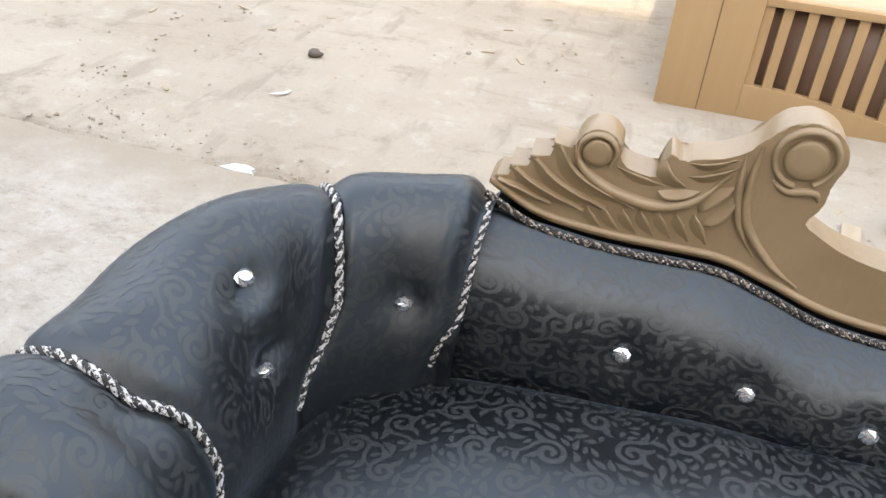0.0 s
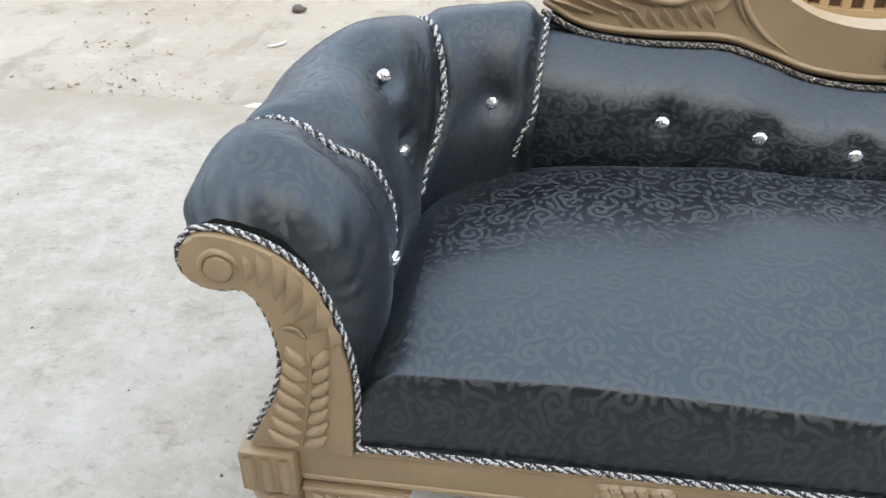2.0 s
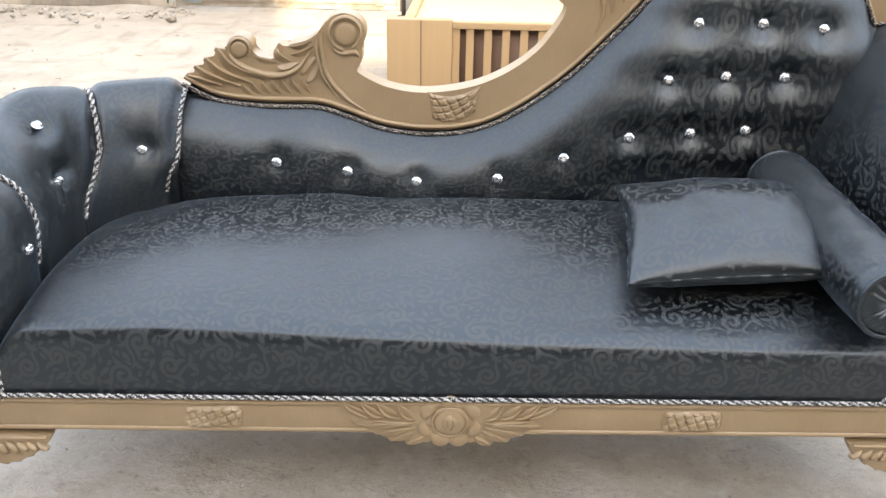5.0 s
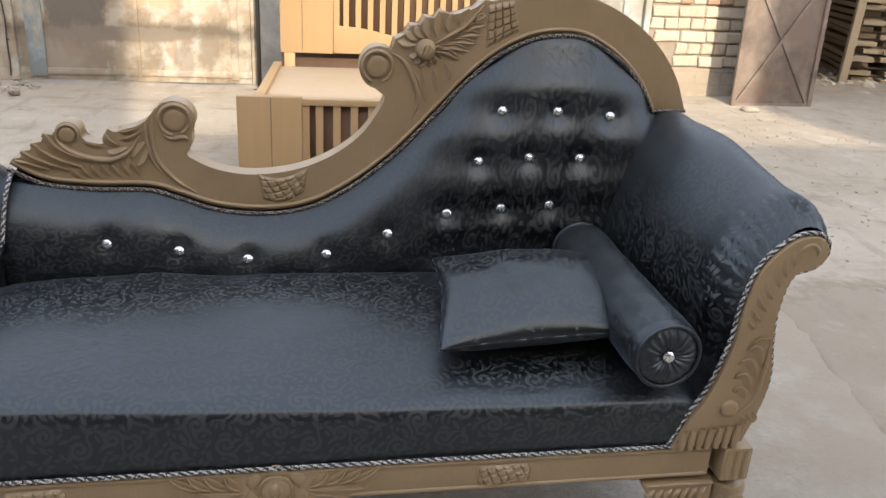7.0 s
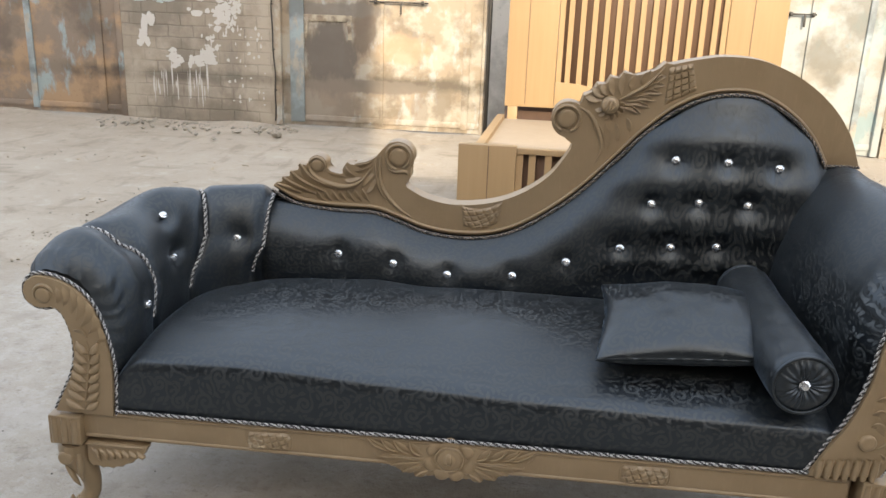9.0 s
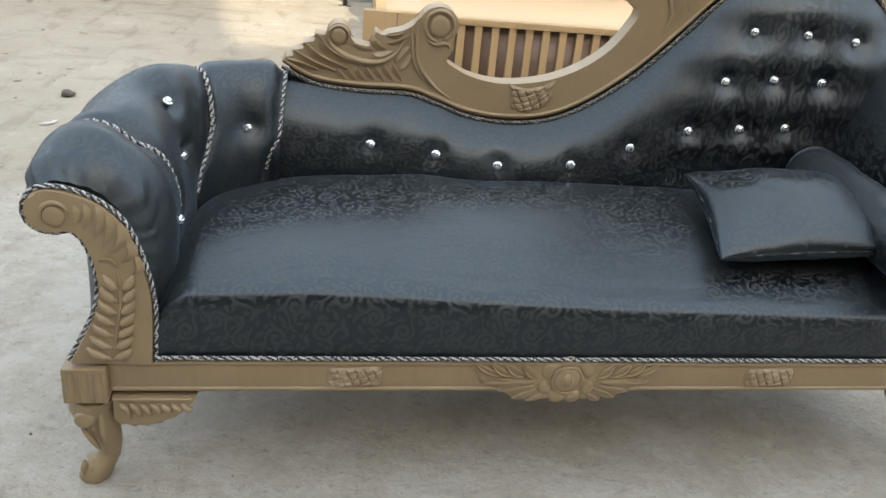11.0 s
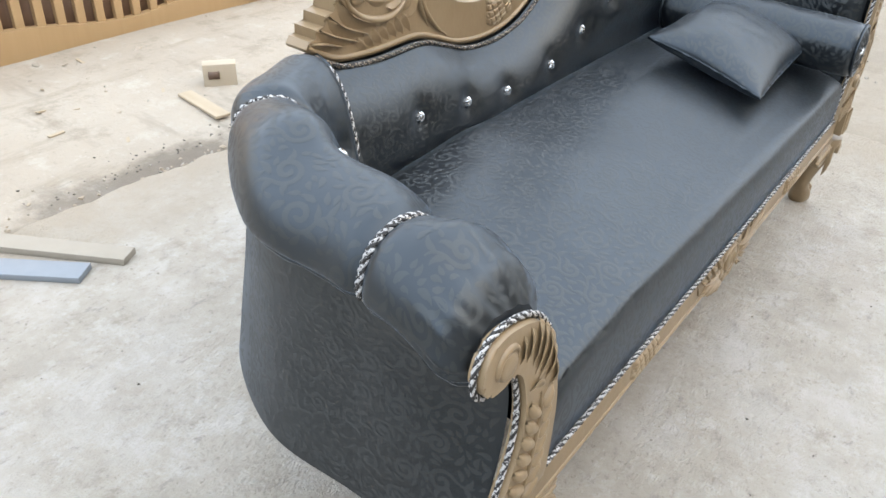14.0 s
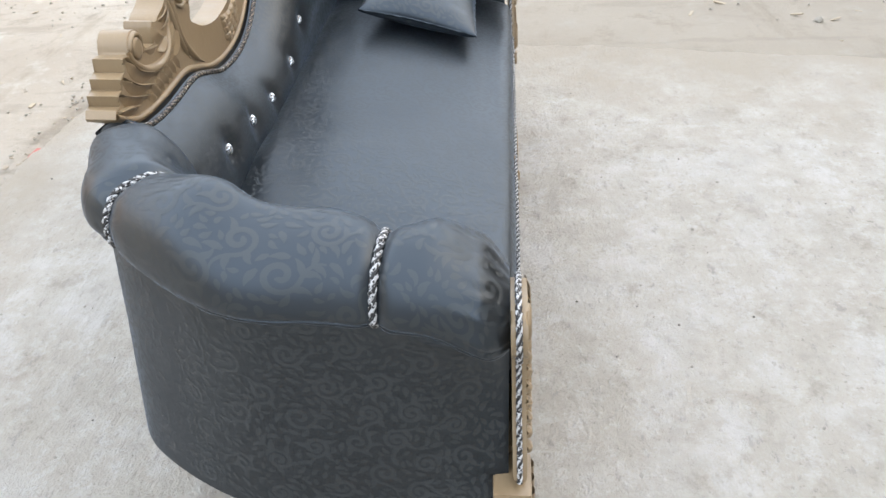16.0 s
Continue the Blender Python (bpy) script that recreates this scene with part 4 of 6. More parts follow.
def crest():
    low = spline(CREST_LOW, 150)
    up = [*FEATHERS, *spline(SCROLL_ONE, 24), *spline(SCROLL_TWO, 48), *spline(ARCH, 50), *spline(SCROLL_THREE, 28), *LEAF_EDGE, *spline(BOW, 60)]
    ob = part("crest_rail", board(np.vstack([low, np.array(up)[::-1]]), CY, CY + 0.046, 0.0035), TAN, chaise, "carved tan wooden crest with scrolls, leaves and lattice", sharp=40)

    def cut(name, line, w, h, n=18, ends=0.12, y=CY, lean=0):
        part(name, ridge(spline(line, n), w, h, y, ends=ends, lean=lean), TAN, ob)

    part("bead", ridge(low + np.array([0, 0.007]), 0.010, 0.007, CY, ends=1), TAN, ob)
    # feathers running from the tips down to the bead, hollowed between sharp edges
    for tip, mid, root, w in (((-0.535, 0.645), (-0.508, 0.636), (-0.470, 0.624), 0.014), ((-0.517, 0.662), (-0.488, 0.643), (-0.432, 0.623), 0.019), ((-0.496, 0.678), (-0.464, 0.651), (-0.408, 0.630), 0.021), ((-0.472, 0.698), (-0.444, 0.664), (-0.378, 0.638), 0.023)):
        cut("feather", [tip, mid, root], w, 0.0105, 18, 0.35, lean=1)
        cut("feather_edge", [(tip[0] + 0.007, tip[1] + 0.002), (mid[0] + 0.008, mid[1] + 0.005), (root[0] + 0.006, root[1] + 0.004)], 0.0036, 0.0125, 18, 0.6)
    # first curl and its long stem
    cut("stem", [(-0.450, 0.704), (-0.437, 0.679), (-0.402, 0.657), (-0.349, 0.648), (-0.309, 0.664), (-0.282, 0.700)], 0.015, 0.011, 26, 0.4)
    cut("scroll", arc(-0.424, 0.699, 0.0205, 215, -40, 20), 0.008, 0.008, 24, 0.6)
    part("scroll_eye", disc(-0.424, 0.699, 0.0165, CY, 0.006), TAN, ob)
    cut("carved_leaf", [(-0.400, 0.684), (-0.374, 0.674), (-0.346, 0.672)], 0.016, 0.007, 14, 0.4, lean=1)
    cut("carved_leaf", [(-0.352, 0.703), (-0.346, 0.684), (-0.322, 0.674)], 0.020, 0.010, 14, lean=1)
    cut("carved_leaf", [(-0.352, 0.667), (-0.334, 0.666), (-0.306, 0.676)], 0.013, 0.009, 12, lean=-1)
    cut("carved_leaf", [(-0.326, 0.704), (-0.305, 0.704), (-0.280, 0.716)], 0.013, 0.009, 12, 0.4, lean=1)
    cut("carved_leaf", [(-0.324, 0.688), (-0.302, 0.691), (-0.274, 0.708)], 0.014, 0.009, 12, 0.3, lean=1)
    cut("carved_leaf", [(-0.306, 0.648), (-0.296, 0.668), (-0.272, 0.690)], 0.020, 0.008, 12, lean=-1)
    cut("carved_leaf", [(-0.296, 0.634), (-0.280, 0.652), (-0.268, 0.682)], 0.016, 0.009, 12, lean=-1)
    for k in range(7):
        x, z = -0.425 + 0.0195 * k, 0.632 + 0.0022 * k
        cut("flute", [(x, z), (x + 0.006, z - 0.014), (x + 0.022, z - 0.026 - 0.0015 * k)], 0.017, 0.0085, 10, 0.4, lean=1)
    # the large scroll and its two stems
    cut("scroll", arc(-0.214, 0.732, 0.0315, 262, -62, 34, 0.0300), 0.010, 0.0085, 40, 0.7)
    part("scroll_eye", disc(-0.214, 0.731, 0.0230, CY, 0.0055, n=28), TAN, ob)
    cut("scroll_lip", [(-0.243, 0.704), (-0.222, 0.693), (-0.196, 0.696), (-0.187, 0.684)], 0.011, 0.007, 14)
    cut("stem", [(-0.259, 0.738), (-0.260, 0.700), (-0.252, 0.650), (-0.214, 0.604), (-0.176, 0.578)], 0.011, 0.0095, 26, 0.35)
    cut("stem", [(-0.272, 0.728), (-0.270, 0.690), (-0.258, 0.645), (-0.232, 0.606)], 0.010, 0.0085, 24, 0.3)
    # lattice on the arch
    part("lattice_panel", lattice(lambda u, v: (-0.040 + 0.090 * u + 0.010 * v * (2 * u - 1), 0.5535 + 0.056 * v + 0.016 * (u - 0.4) ** 2 * 4 + 0.004 * u), 5, 4, 0.0045, CY - 0.001, 0.38), WORN, ob, "cross-hatched panel with rubbed edges", sharp=60)
    # scroll above the arch
    cut("scroll", arc(0.197, 0.848, 0.0320, -70, 250, 34, 0.0310), 0.010, 0.0085, 40, 0.7)
    part("scroll_eye", disc(0.197, 0.848, 0.0235, CY, 0.0055, n=28), TAN, ob)
    cut("stem", [(0.222, 0.878), (0.250, 0.862), (0.272, 0.828), (0.287, 0.781), (0.276, 0.738)], 0.012, 0.0085, 24, 0.3)
    for x, z, x1, z1 in ((0.262, 0.850, 0.290, 0.790), (0.288, 0.843, 0.301, 0.775), (0.311, 0.848, 0.322, 0.795), (0.336, 0.858, 0.348, 0.822)):
        cut("flute", [(x, z), ((x + x1) / 2 + 0.003, (z + z1) / 2), (x1, z1)], 0.017, 0.008, 12, 0.3, lean=1)
    # rosette, and a feathered leaf that rises from it to the lattice
    part("rosette", disc(0.296, 0.886, 0.0215, CY, 0.018, n=24), TAN, ob)
    for k in (-1, 0, 1):
        cut("petal", [(0.290 + 0.006 * k, 0.871), (0.297 + 0.010 * k, 0.886), (0.298 + 0.004 * k, 0.902)], 0.010, 0.006, 10, y=CY - 0.017)
    for k in range(7):
        a = radians(200 + 26 * k)
        cut("petal", [(0.296 + 0.020 * math.cos(a), 0.886 + 0.020 * math.sin(a)), (0.296 + 0.028 * math.cos(a + 0.15), 0.886 + 0.028 * math.sin(a + 0.15)), (0.296 + 0.036 * math.cos(a), 0.886 + 0.036 * math.sin(a))], 0.015, 0.009, 8, 0.4, lean=1)
    cut("stem", [(0.317, 0.898), (0.345, 0.915), (0.377, 0.936), (0.414, 0.978)], 0.009, 0.012, 18, 0.4)
    for root, tip in (((0.276, 0.896), (0.238, 0.902)), ((0.282, 0.904), (0.252, 0.924)), ((0.292, 0.908), (0.274, 0.934)), ((0.304, 0.908), (0.296, 0.950)), ((0.322, 0.910), (0.322, 0.962)), ((0.344, 0.922), (0.350, 0.958)), ((0.366, 0.936), (0.384, 0.968))):
        cut("carved_leaf", [root, ((root[0] + tip[0]) / 2 - 0.004, (root[1] + tip[1]) / 2), tip], 0.021, 0.009, 10, 0.35, lean=1)
    for root, tip in (((0.322, 0.884), (0.372, 0.868)), ((0.330, 0.892), (0.392, 0.884)), ((0.342, 0.902), (0.406, 0.900)), ((0.358, 0.914), (0.416, 0.918)), ((0.374, 0.926), (0.420, 0.938)), ((0.390, 0.940), (0.420, 0.958))):
        cut("carved_leaf", [root, ((root[0] + tip[0]) / 2, (root[1] + tip[1]) / 2 + 0.006), tip], 0.017, 0.009, 12, 0.2, lean=-1)
        cut("leaf_vein", [(root[0], root[1] + 0.003), ((root[0] + tip[0]) / 2, (root[1] + tip[1]) / 2 + 0.010), (tip[0] - 0.004, tip[1] + 0.002)], 0.0035, 0.0105, 12, 0.3)
    # lattice beside the bow
    part("lattice_panel", lattice(lambda u, v: (0.423 + 0.055 * u + 0.018 * (1 - v) * u, 0.888 + 0.091 * v + 0.040 * u * (1 - v) + 0.012 * u * v), 4, 5, 0.0045, CY - 0.001, 0.0), TAN, ob, "cross-hatched panel", sharp=60)
    return ob


crest()


# ---- upholstery ----
def dent(p, hollows, way, radius=0.030):
    """Pulls a surface in at its buttons, with a tight core and a wide hollow."""
    q = Vector(p)
    for c, depth in hollows:
        d2 = (q - c).length_squared
        q = q + way * (depth * (0.86 * math.exp(-d2 / (radius * 0.85) ** 2) + 0.14 * math.exp(-d2 / (radius * 2.0) ** 2)))
    return q


def button(at, facing, parent, r=0.0110):
    """A faceted crystal button."""
    bm = bmesh.new()
    n = 8
    rings = [[bm.verts.new((rr * math.cos(2 * math.pi * (k + o) / n), rr * math.sin(2 * math.pi * (k + o) / n), h)) for k in range(n)] for rr, h, o in ((r * 0.92, -0.003, 0), (r, 0.0012, 0.5), (r * 0.66, 0.0056, 0), (r * 0.36, 0.0070, 0.5))]
    for a, b in zip(rings, rings[1:]):
        for k in range(n):
            bm.faces.new((a[k], a[(k + 1) % n], b[k]))
            bm.faces.new((a[(k + 1) % n], b[(k + 1) % n], b[k]))
    bm.faces.new(rings[-1])
    bm.faces.new(rings[0][::-1])
    bmesh.ops.recalc_face_normals(bm, faces=bm.faces)
    ob = part("button", bm, CRYSTAL, parent, "cut crystal button", smooth=False)
    ob.matrix_world = Matrix.Translation(at) @ Vector(facing).to_track_quat("Z", "Y").to_matrix().to_4x4()
    return ob


# the seat: a boxed front, a crisp front edge and a low crown that falls off into the gap along arm and back
SEAT_EDGE = np.array([(-0.72, 0.394), (-0.66, 0.407), (-0.45, 0.413), (-0.30, 0.408), (-0.12, 0.398), (0.08, 0.391), (0.33, 0.386), (0.53, 0.382), (0.765, 0.380)])
SEAT_REAR = np.array([(-0.72, 0.372), (-0.62, 0.404), (-0.52, 0.424), (-0.40, 0.434), (-0.24, 0.438), (0.0, 0.433), (0.30, 0.434), (0.765, 0.425)])
# depth, height over the front edge, share of the rear edge's height
SEAT_PROFILE = spline([(-0.013, -0.092, 0.0), (-0.015, -0.060, 0.0), (-0.014, -0.026, 0.0), (-0.010, -0.008, 0.0), (0.000, 0.004, 0.0), (0.030, 0.013, 0.0), (0.10, 0.024, 0.1), (0.20, 0.031, 0.35), (0.32, 0.025, 0.75), (0.41, 0.010, 1.0), (0.452, -0.002, 1.0), (0.476, -0.022, 1.0), (0.500, -0.075, 1.0)], 78)


def seat_at(u, v):
    x = -0.72 + 1.485 * u
    k = v * (len(SEAT_PROFILE) - 1)
    i = min(int(k), len(SEAT_PROFILE) - 2)
    y, rise, share = SEAT_PROFILE[i] + (SEAT_PROFILE[i + 1] - SEAT_PROFILE[i]) * (k - i)
    fore, rear = float(np.interp(x, SEAT_EDGE[:, 0], SEAT_EDGE[:, 1])), float(np.interp(x, SEAT_REAR[:, 0], SEAT_REAR[:, 1]))
    hold = max(0.0, min(1.0, (rise + 0.092) / 0.092)) if y < 0.05 else 1.0
    z = 0.286 + (fore - 0.286) * hold + max(0.0, rise) if y < 0.05 else fore + (rear - fore) * share + rise
    side = max(0.0, min(1.0, (x + 0.72) / 0.075)) if x < 0 else max(0.0, min(1.0, (0.765 - x) / 0.06))
    z -= hold * (0.055 if x < 0 else 0.035) * (1 - side) ** 2.4
    if y > 0.02:
        z += 0.0035 * noise.noise((x * 6, y * 6, 1.0))
        # a few slack folds where the cloth is tucked under the back
        tuck = math.exp(-((y - 0.425) / 0.035) ** 2)
        z += 0.003 * tuck * math.sin(14 * x + 5 * noise.noise((x * 3, 2.0, 0.5)))
    y += 0.002 * noise.noise((x * 5, z * 9, 7.0))
    return Vector((x, y, z))


seat = cloth("seat", seat_at, 124, 78, chaise, "sprung black damask seat", core=(0.0, 0.5, 0.0))

# the back: from the seat up to the crest's edge
BACK_TOP = spline([(-0.60, 0.622), *CREST_LOW[1:], (0.86, 0.745)], 200)
LOW_BUTTONS = [(-0.348, 0.494), (-0.206, 0.478), (-0.067, 0.458), (0.096, 0.468), (0.225, 0.512), (0.351, 0.555), (0.471, 0.565), (0.578, 0.573), (0.414, 0.667), (0.523, 0.677), (0.636, 0.676), (0.460, 0.771), (0.579, 0.773), (0.697, 0.763)]
BACK_HOLLOWS = [(Vector((x, 0.478, z)), 0.017) for x, z in LOW_BUTTONS]


def back_at(u, v):
    x = -0.60 + 1.46 * u
    top = float(np.interp(x, BACK_TOP[:, 0], BACK_TOP[:, 1])) - 0.001
    z = 0.385 + (top - 0.385) * v
    tall = top - 0.40
    belly = math.sin(math.pi * min(1.0, v ** 0.8)) ** 0.8
    edge = max(0.0, 1 - (top - z) / (0.100 + min(0.10, max(0.0, 0.5 * (tall - 0.27)))))
    y = 0.492 - 0.024 * belly + 0.052 * edge**2.2 - 0.012 * (1 - v)
    if tall > 0.3:
        y += 0.0032 * min(1.0, (tall - 0.3) / 0.08) * math.cos(2 * math.pi * (z - 0.570) / 0.101)
    y += 0.003 * noise.noise((x * 7, z * 7, 3.0))
    return dent((x, y, z), BACK_HOLLOWS, Vector((0, 1, 0)))


back = cloth("back_cushion", back_at, 210, 90, chaise, "buttoned black damask back", start=(0.1, 0.05), core=(0.1, 2.0, 0.5))
for x, z in LOW_BUTTONS:
    u = (x + 0.60) / 1.46
    top = float(np.interp(x, BACK_TOP[:, 0], BACK_TOP[:, 1])) - 0.001
    at = back_at(u, (z - 0.385) / (top - 0.385))
    button((x, at.y - 0.002, z), (0, -1, 0.05), back)

# left arm: a roll swept from the carved front round the corner into the back
ROLL_IN = spline([(-0.706, -0.004), (-0.695, 0.09), (-0.700, 0.195), (-0.694, 0.285), (-0.680, 0.358), (-0.620, 0.415), (-0.534, 0.442)], 100)
ROLL_OUT = spline([(-0.892, -0.004), (-0.881, 0.10), (-0.869, 0.20), (-0.853, 0.340), (-0.711, 0.529), (-0.616, 0.570), (-0.514, 0.610)], 100)
ROLL_FRONT = spline([(0.0, 0.340), (0.0, 0.420), (0.03, 0.470), (0.09, 0.508), (0.19, 0.553), (0.38, 0.590), (0.60, 0.607), (0.83, 0.610), (0.985, 0.592), (1.020, 0.557), (0.985, 0.528), (0.80, 0.516)], 64)
ROLL_BODY = spline([(0.0, 0.340), (-0.04, 0.420), (-0.075, 0.487), (0.0, 0.552), (0.16, 0.608), (0.39, 0.640), (0.62, 0.642), (0.83, 0.630), (0.95, 0.614), (1.012, 0.592), (1.012, 0.570), (0.87, 0.558)], 64)
CORDS = (0.245, 0.680, 0.985)
# where each cord runs along the roll, from the crevice over the top to the hem
CORD_WAYS = {0.245: ((0.15, 0.27), (0.22, 0.29), (0.30, 0.28), (0.40, 0.243), (0.55, 0.235), (0.70, 0.242), (1.0, 0.25)),
             0.680: ((0.10, 0.62), (0.15, 0.65), (0.20, 0.70), (0.27, 0.728), (0.35, 0.718), (0.45, 0.69), (0.55, 0.663), (0.70, 0.642), (1.0, 0.64)),
             0.985: ((0.08, 0.94), (0.15, 0.960), (0.20, 0.992), (0.45, 0.994), (0.57, 0.975))}
CORD_WAYS = {c: np.array(way) for c, way in CORD_WAYS.items()}
# padding over the plain sweep: place along the roll, its reach, place round the roll, its reach, thickness
PADDING = ((0.555, 0.065, 0.54, 0.17, 0.018), (0.53, 0.10, 0.43, 0.11, 0.014), (0.21, 0.085, 0.42, 0.11, -0.026), (0.02, 0.05, 0.40, 0.14, 0.015), (0.26, 0.16, 0.62, 0.10, 0.005))
ARM_BUTTONS = [Vector((-0.727, 0.302, 0.630)), Vector((-0.698, 0.290, 0.533)), Vector((-0.597, 0.432, 0.532)), Vector((-0.722, 0.100, 0.485))]


def cord_s(c, v):
    way = CORD_WAYS[c]
    return float(np.interp(v, way[:, 0], way[:, 1]))


def roll_at(s, v):
    k = min(int(s * 99), 98)
    f = s * 99 - k
    a, b = (p[k] + (p[k + 1] - p[k]) * f for p in (ROLL_IN, ROLL_OUT))
    j = v * 63
    i = min(int(j), 62)
    e0, e1 = (p[i] + (p[i + 1] - p[i]) * (j - i) for p in (ROLL_FRONT, ROLL_BODY))
    w = min(1.0, s / 0.16)
    w = w * w * (3 - 2 * w)
    across, z = e0 + (e1 - e0) * w
    xy = a + (b - a) * across
    p = Vector((xy[0], xy[1], z))
    core = Vector((*(a + (b - a) * 0.5), 0.545))
    to = (core - p).normalized()
    pinch = sum((0.026 if c > 0.9 else 0.012) * math.exp(-(((s - cord_s(c, v)) / (0.030 if c > 0.9 else 0.020)) ** 2)) for c in CORDS)
    pinch -= 0.006 * math.exp(-((s - 0.905) / 0.05) ** 2) * max(0.0, 1 - v / 0.5)
    pinch += 0.027 * max(0.0, 1 - s / 0.055) ** 1.7
    swell = 0.006 * math.sin(math.pi * max(0, min(1, v))) + 0.007 * math.exp(-((s - 0.15) / 0.085) ** 2) * math.sin(math.pi * max(0, min(1, v))) ** 0.5
    pleat = 0.0018 * math.exp(-((s - 0.035) / 0.05) ** 2) * math.sin(j * 1.55 + 2 * noise.noise((j * 0.3, s * 9, 0)))
    pad = sum(h * math.exp(-(((s - a) / b) ** 2) - ((v - c) / d) ** 2) for a, b, c, d, h in PADDING)
    p = p + to * (pinch - swell + pleat - pad)
    p += to * 0.004 * noise.noise((p.x * 8, p.y * 8, p.z * 8))
    if v < 0.62:
        for c in ARM_BUTTONS:
            d2 = (p - c).length_squared
            p = p + to * (0.020 * math.exp(-d2 / 0.026**2) + 0.012 * math.exp(-d2 / 0.055**2))
    return p


for lo, hi, n in ((0.0, CORDS[0], 34), (CORDS[0], CORDS[1], 46), (CORDS[1], 1.0, 36)):
    cloth("arm_roll", lambda u, v, lo=lo, hi=hi: roll_at(lo + (hi - lo) * u, v), n, 74, chaise, "padded black damask arm roll", True, (lo, 0.13), turned=True)
for c in CORDS:
    line = [roll_at(cord_s(c, v), v) for v in np.linspace(0.10, 0.99 if c < 0.9 else 0.57, 70)]
    mid = Vector((*((ROLL_IN[int(c * 99)] + ROLL_OUT[int(c * 99)]) / 2), 0.545))
    rope([p + (p - mid).normalized() * (0.002 if c < 0.9 else -0.002) for p in line], 0.0046 if c < 0.9 else 0.0042, 0.030)
for c in ARM_BUTTONS:
    c = min((roll_at(0.03 + 0.94 * k / 90, 0.05 + 0.60 * m / 50) for k in range(91) for m in range(51)), key=lambda q: (q - c).length)
    mid = min(((ROLL_IN[k] + ROLL_OUT[k]) / 2 for k in range(100)), key=lambda q: (Vector((*q, 0.545)) - c).length)
    out = (c - Vector((*mid, 0.545))).normalized()
    button(c + out * 0.001, out, chaise)

front_core = Vector((-0.790, 0.004, 0.530))
part("arm_roll_end", grid(lambda u, v: front_core.lerp(roll_at(0.0, v), u), 4, 60, lambda u, v: (50 + 0.1 * u, 0.5 * v), flip=True), TRIM, chaise)

# the outside of the left arm: stretched cloth from the roll's hem down to the base
WALL_LOW = spline([(-0.836, 0.002), (-0.838, 0.10), (-0.838, 0.20), (-0.832, 0.362), (-0.744, 0.528), (-0.640, 0.590), (-0.530, 0.622)], 100)


def wall_at(u, v):
    k = min(int(u * 99), 98)
    f = u * 99 - k
    # the panel bridges the waists that the cords draw into the roll
    reach = min(0.07, u, 1 - u)
    top = sum((roll_at(u + reach * d, 0.985) for d in (-1, -0.6, -0.2, 0.2, 0.6, 1)), Vector()) / 6
    low = WALL_LOW[k] + (WALL_LOW[k + 1] - WALL_LOW[k]) * f
    z = top.z + 0.008 + (0.20 - top.z) * v
    w = v ** 0.85
    p = Vector((top.x + (low[0] - top.x) * w, top.y + (low[1] - top.y) * w, z))
    neck = math.exp(-((u / 0.15) ** 2)) * math.sin(math.pi * min(1.0, (v * 1.05) ** 0.60)) ** 1.2
    p.x += 0.041 * neck
    lip = max(0.0, 1 - v / 0.05) * min(1.0, v / 0.008)
    p.x -= 0.002 * lip
    p.x += 0.006 * math.sin(math.pi * v) + 0.002 * noise.noise((p.y * 9, z * 9, 2.2))
    p.x -= 0.010 * math.exp(-((u - 0.10) / 0.10) ** 2) * math.exp(-((v - 0.06) / 0.05) ** 2)
    return p


cloth("arm_outside", lambda u, v: wall_at(0.60 * u, v), 56, 50, chaise, "stretched black damask outer panel", start=(0.07, 0.03), core=(-0.4, 0.2, 0.4))
cloth("arm_outside", lambda u, v: wall_at(0.60 + 0.40 * u, v), 40, 50, chaise, "stretched black damask corner panel", start=(0.17, 0.11), core=(-0.4, 0.2, 0.4))

hem_line = even([roll_at(u, 0.950) + Vector((-0.001, 0, -0.002)) for u in np.linspace(0.0, 0.97, 90)], 0.008)
hem = bmesh.new()
hem_rows = []
for k, q in enumerate(hem_line):
    r = 0.0034 + 0.0010 * math.sin(k * 0.9) * math.sin(k * 0.23)
    hem_rows.append([hem.verts.new((q[0] + r * math.cos(a), q[1], q[2] + r * math.sin(a))) for a in np.linspace(0, 2 * math.pi, 9)[:-1]])
for a, b in zip(hem_rows, hem_rows[1:]):
    for k in range(8):
        hem.faces.new((a[k], a[(k + 1) % 8], b[(k + 1) % 8], b[k]))
bmesh.ops.recalc_face_normals(hem, faces=hem.faces)
part("hem", hem, TRIM, chaise, "folded black hem")

# right arm: a tall padded side that rises from the carved front to the back
SIDE_FRONT = spline([(0.700, 0.300), (0.738, 0.362), (0.770, 0.420), (0.786, 0.490), (0.790, 0.560), (0.806, 0.626), (0.838, 0.672), (0.872, 0.700), (0.906, 0.700), (0.930, 0.676), (0.922, 0.640), (0.880, 0.620)], 64)
SIDE_BODY = spline([(0.690, 0.300), (0.698, 0.380), (0.701, 0.460), (0.706, 0.540), (0.723, 0.620), (0.760, 0.700), (0.812, 0.752), (0.862, 0.768), (0.910, 0.750), (0.940, 0.705), (0.930, 0.660), (0.880, 0.640)], 64)


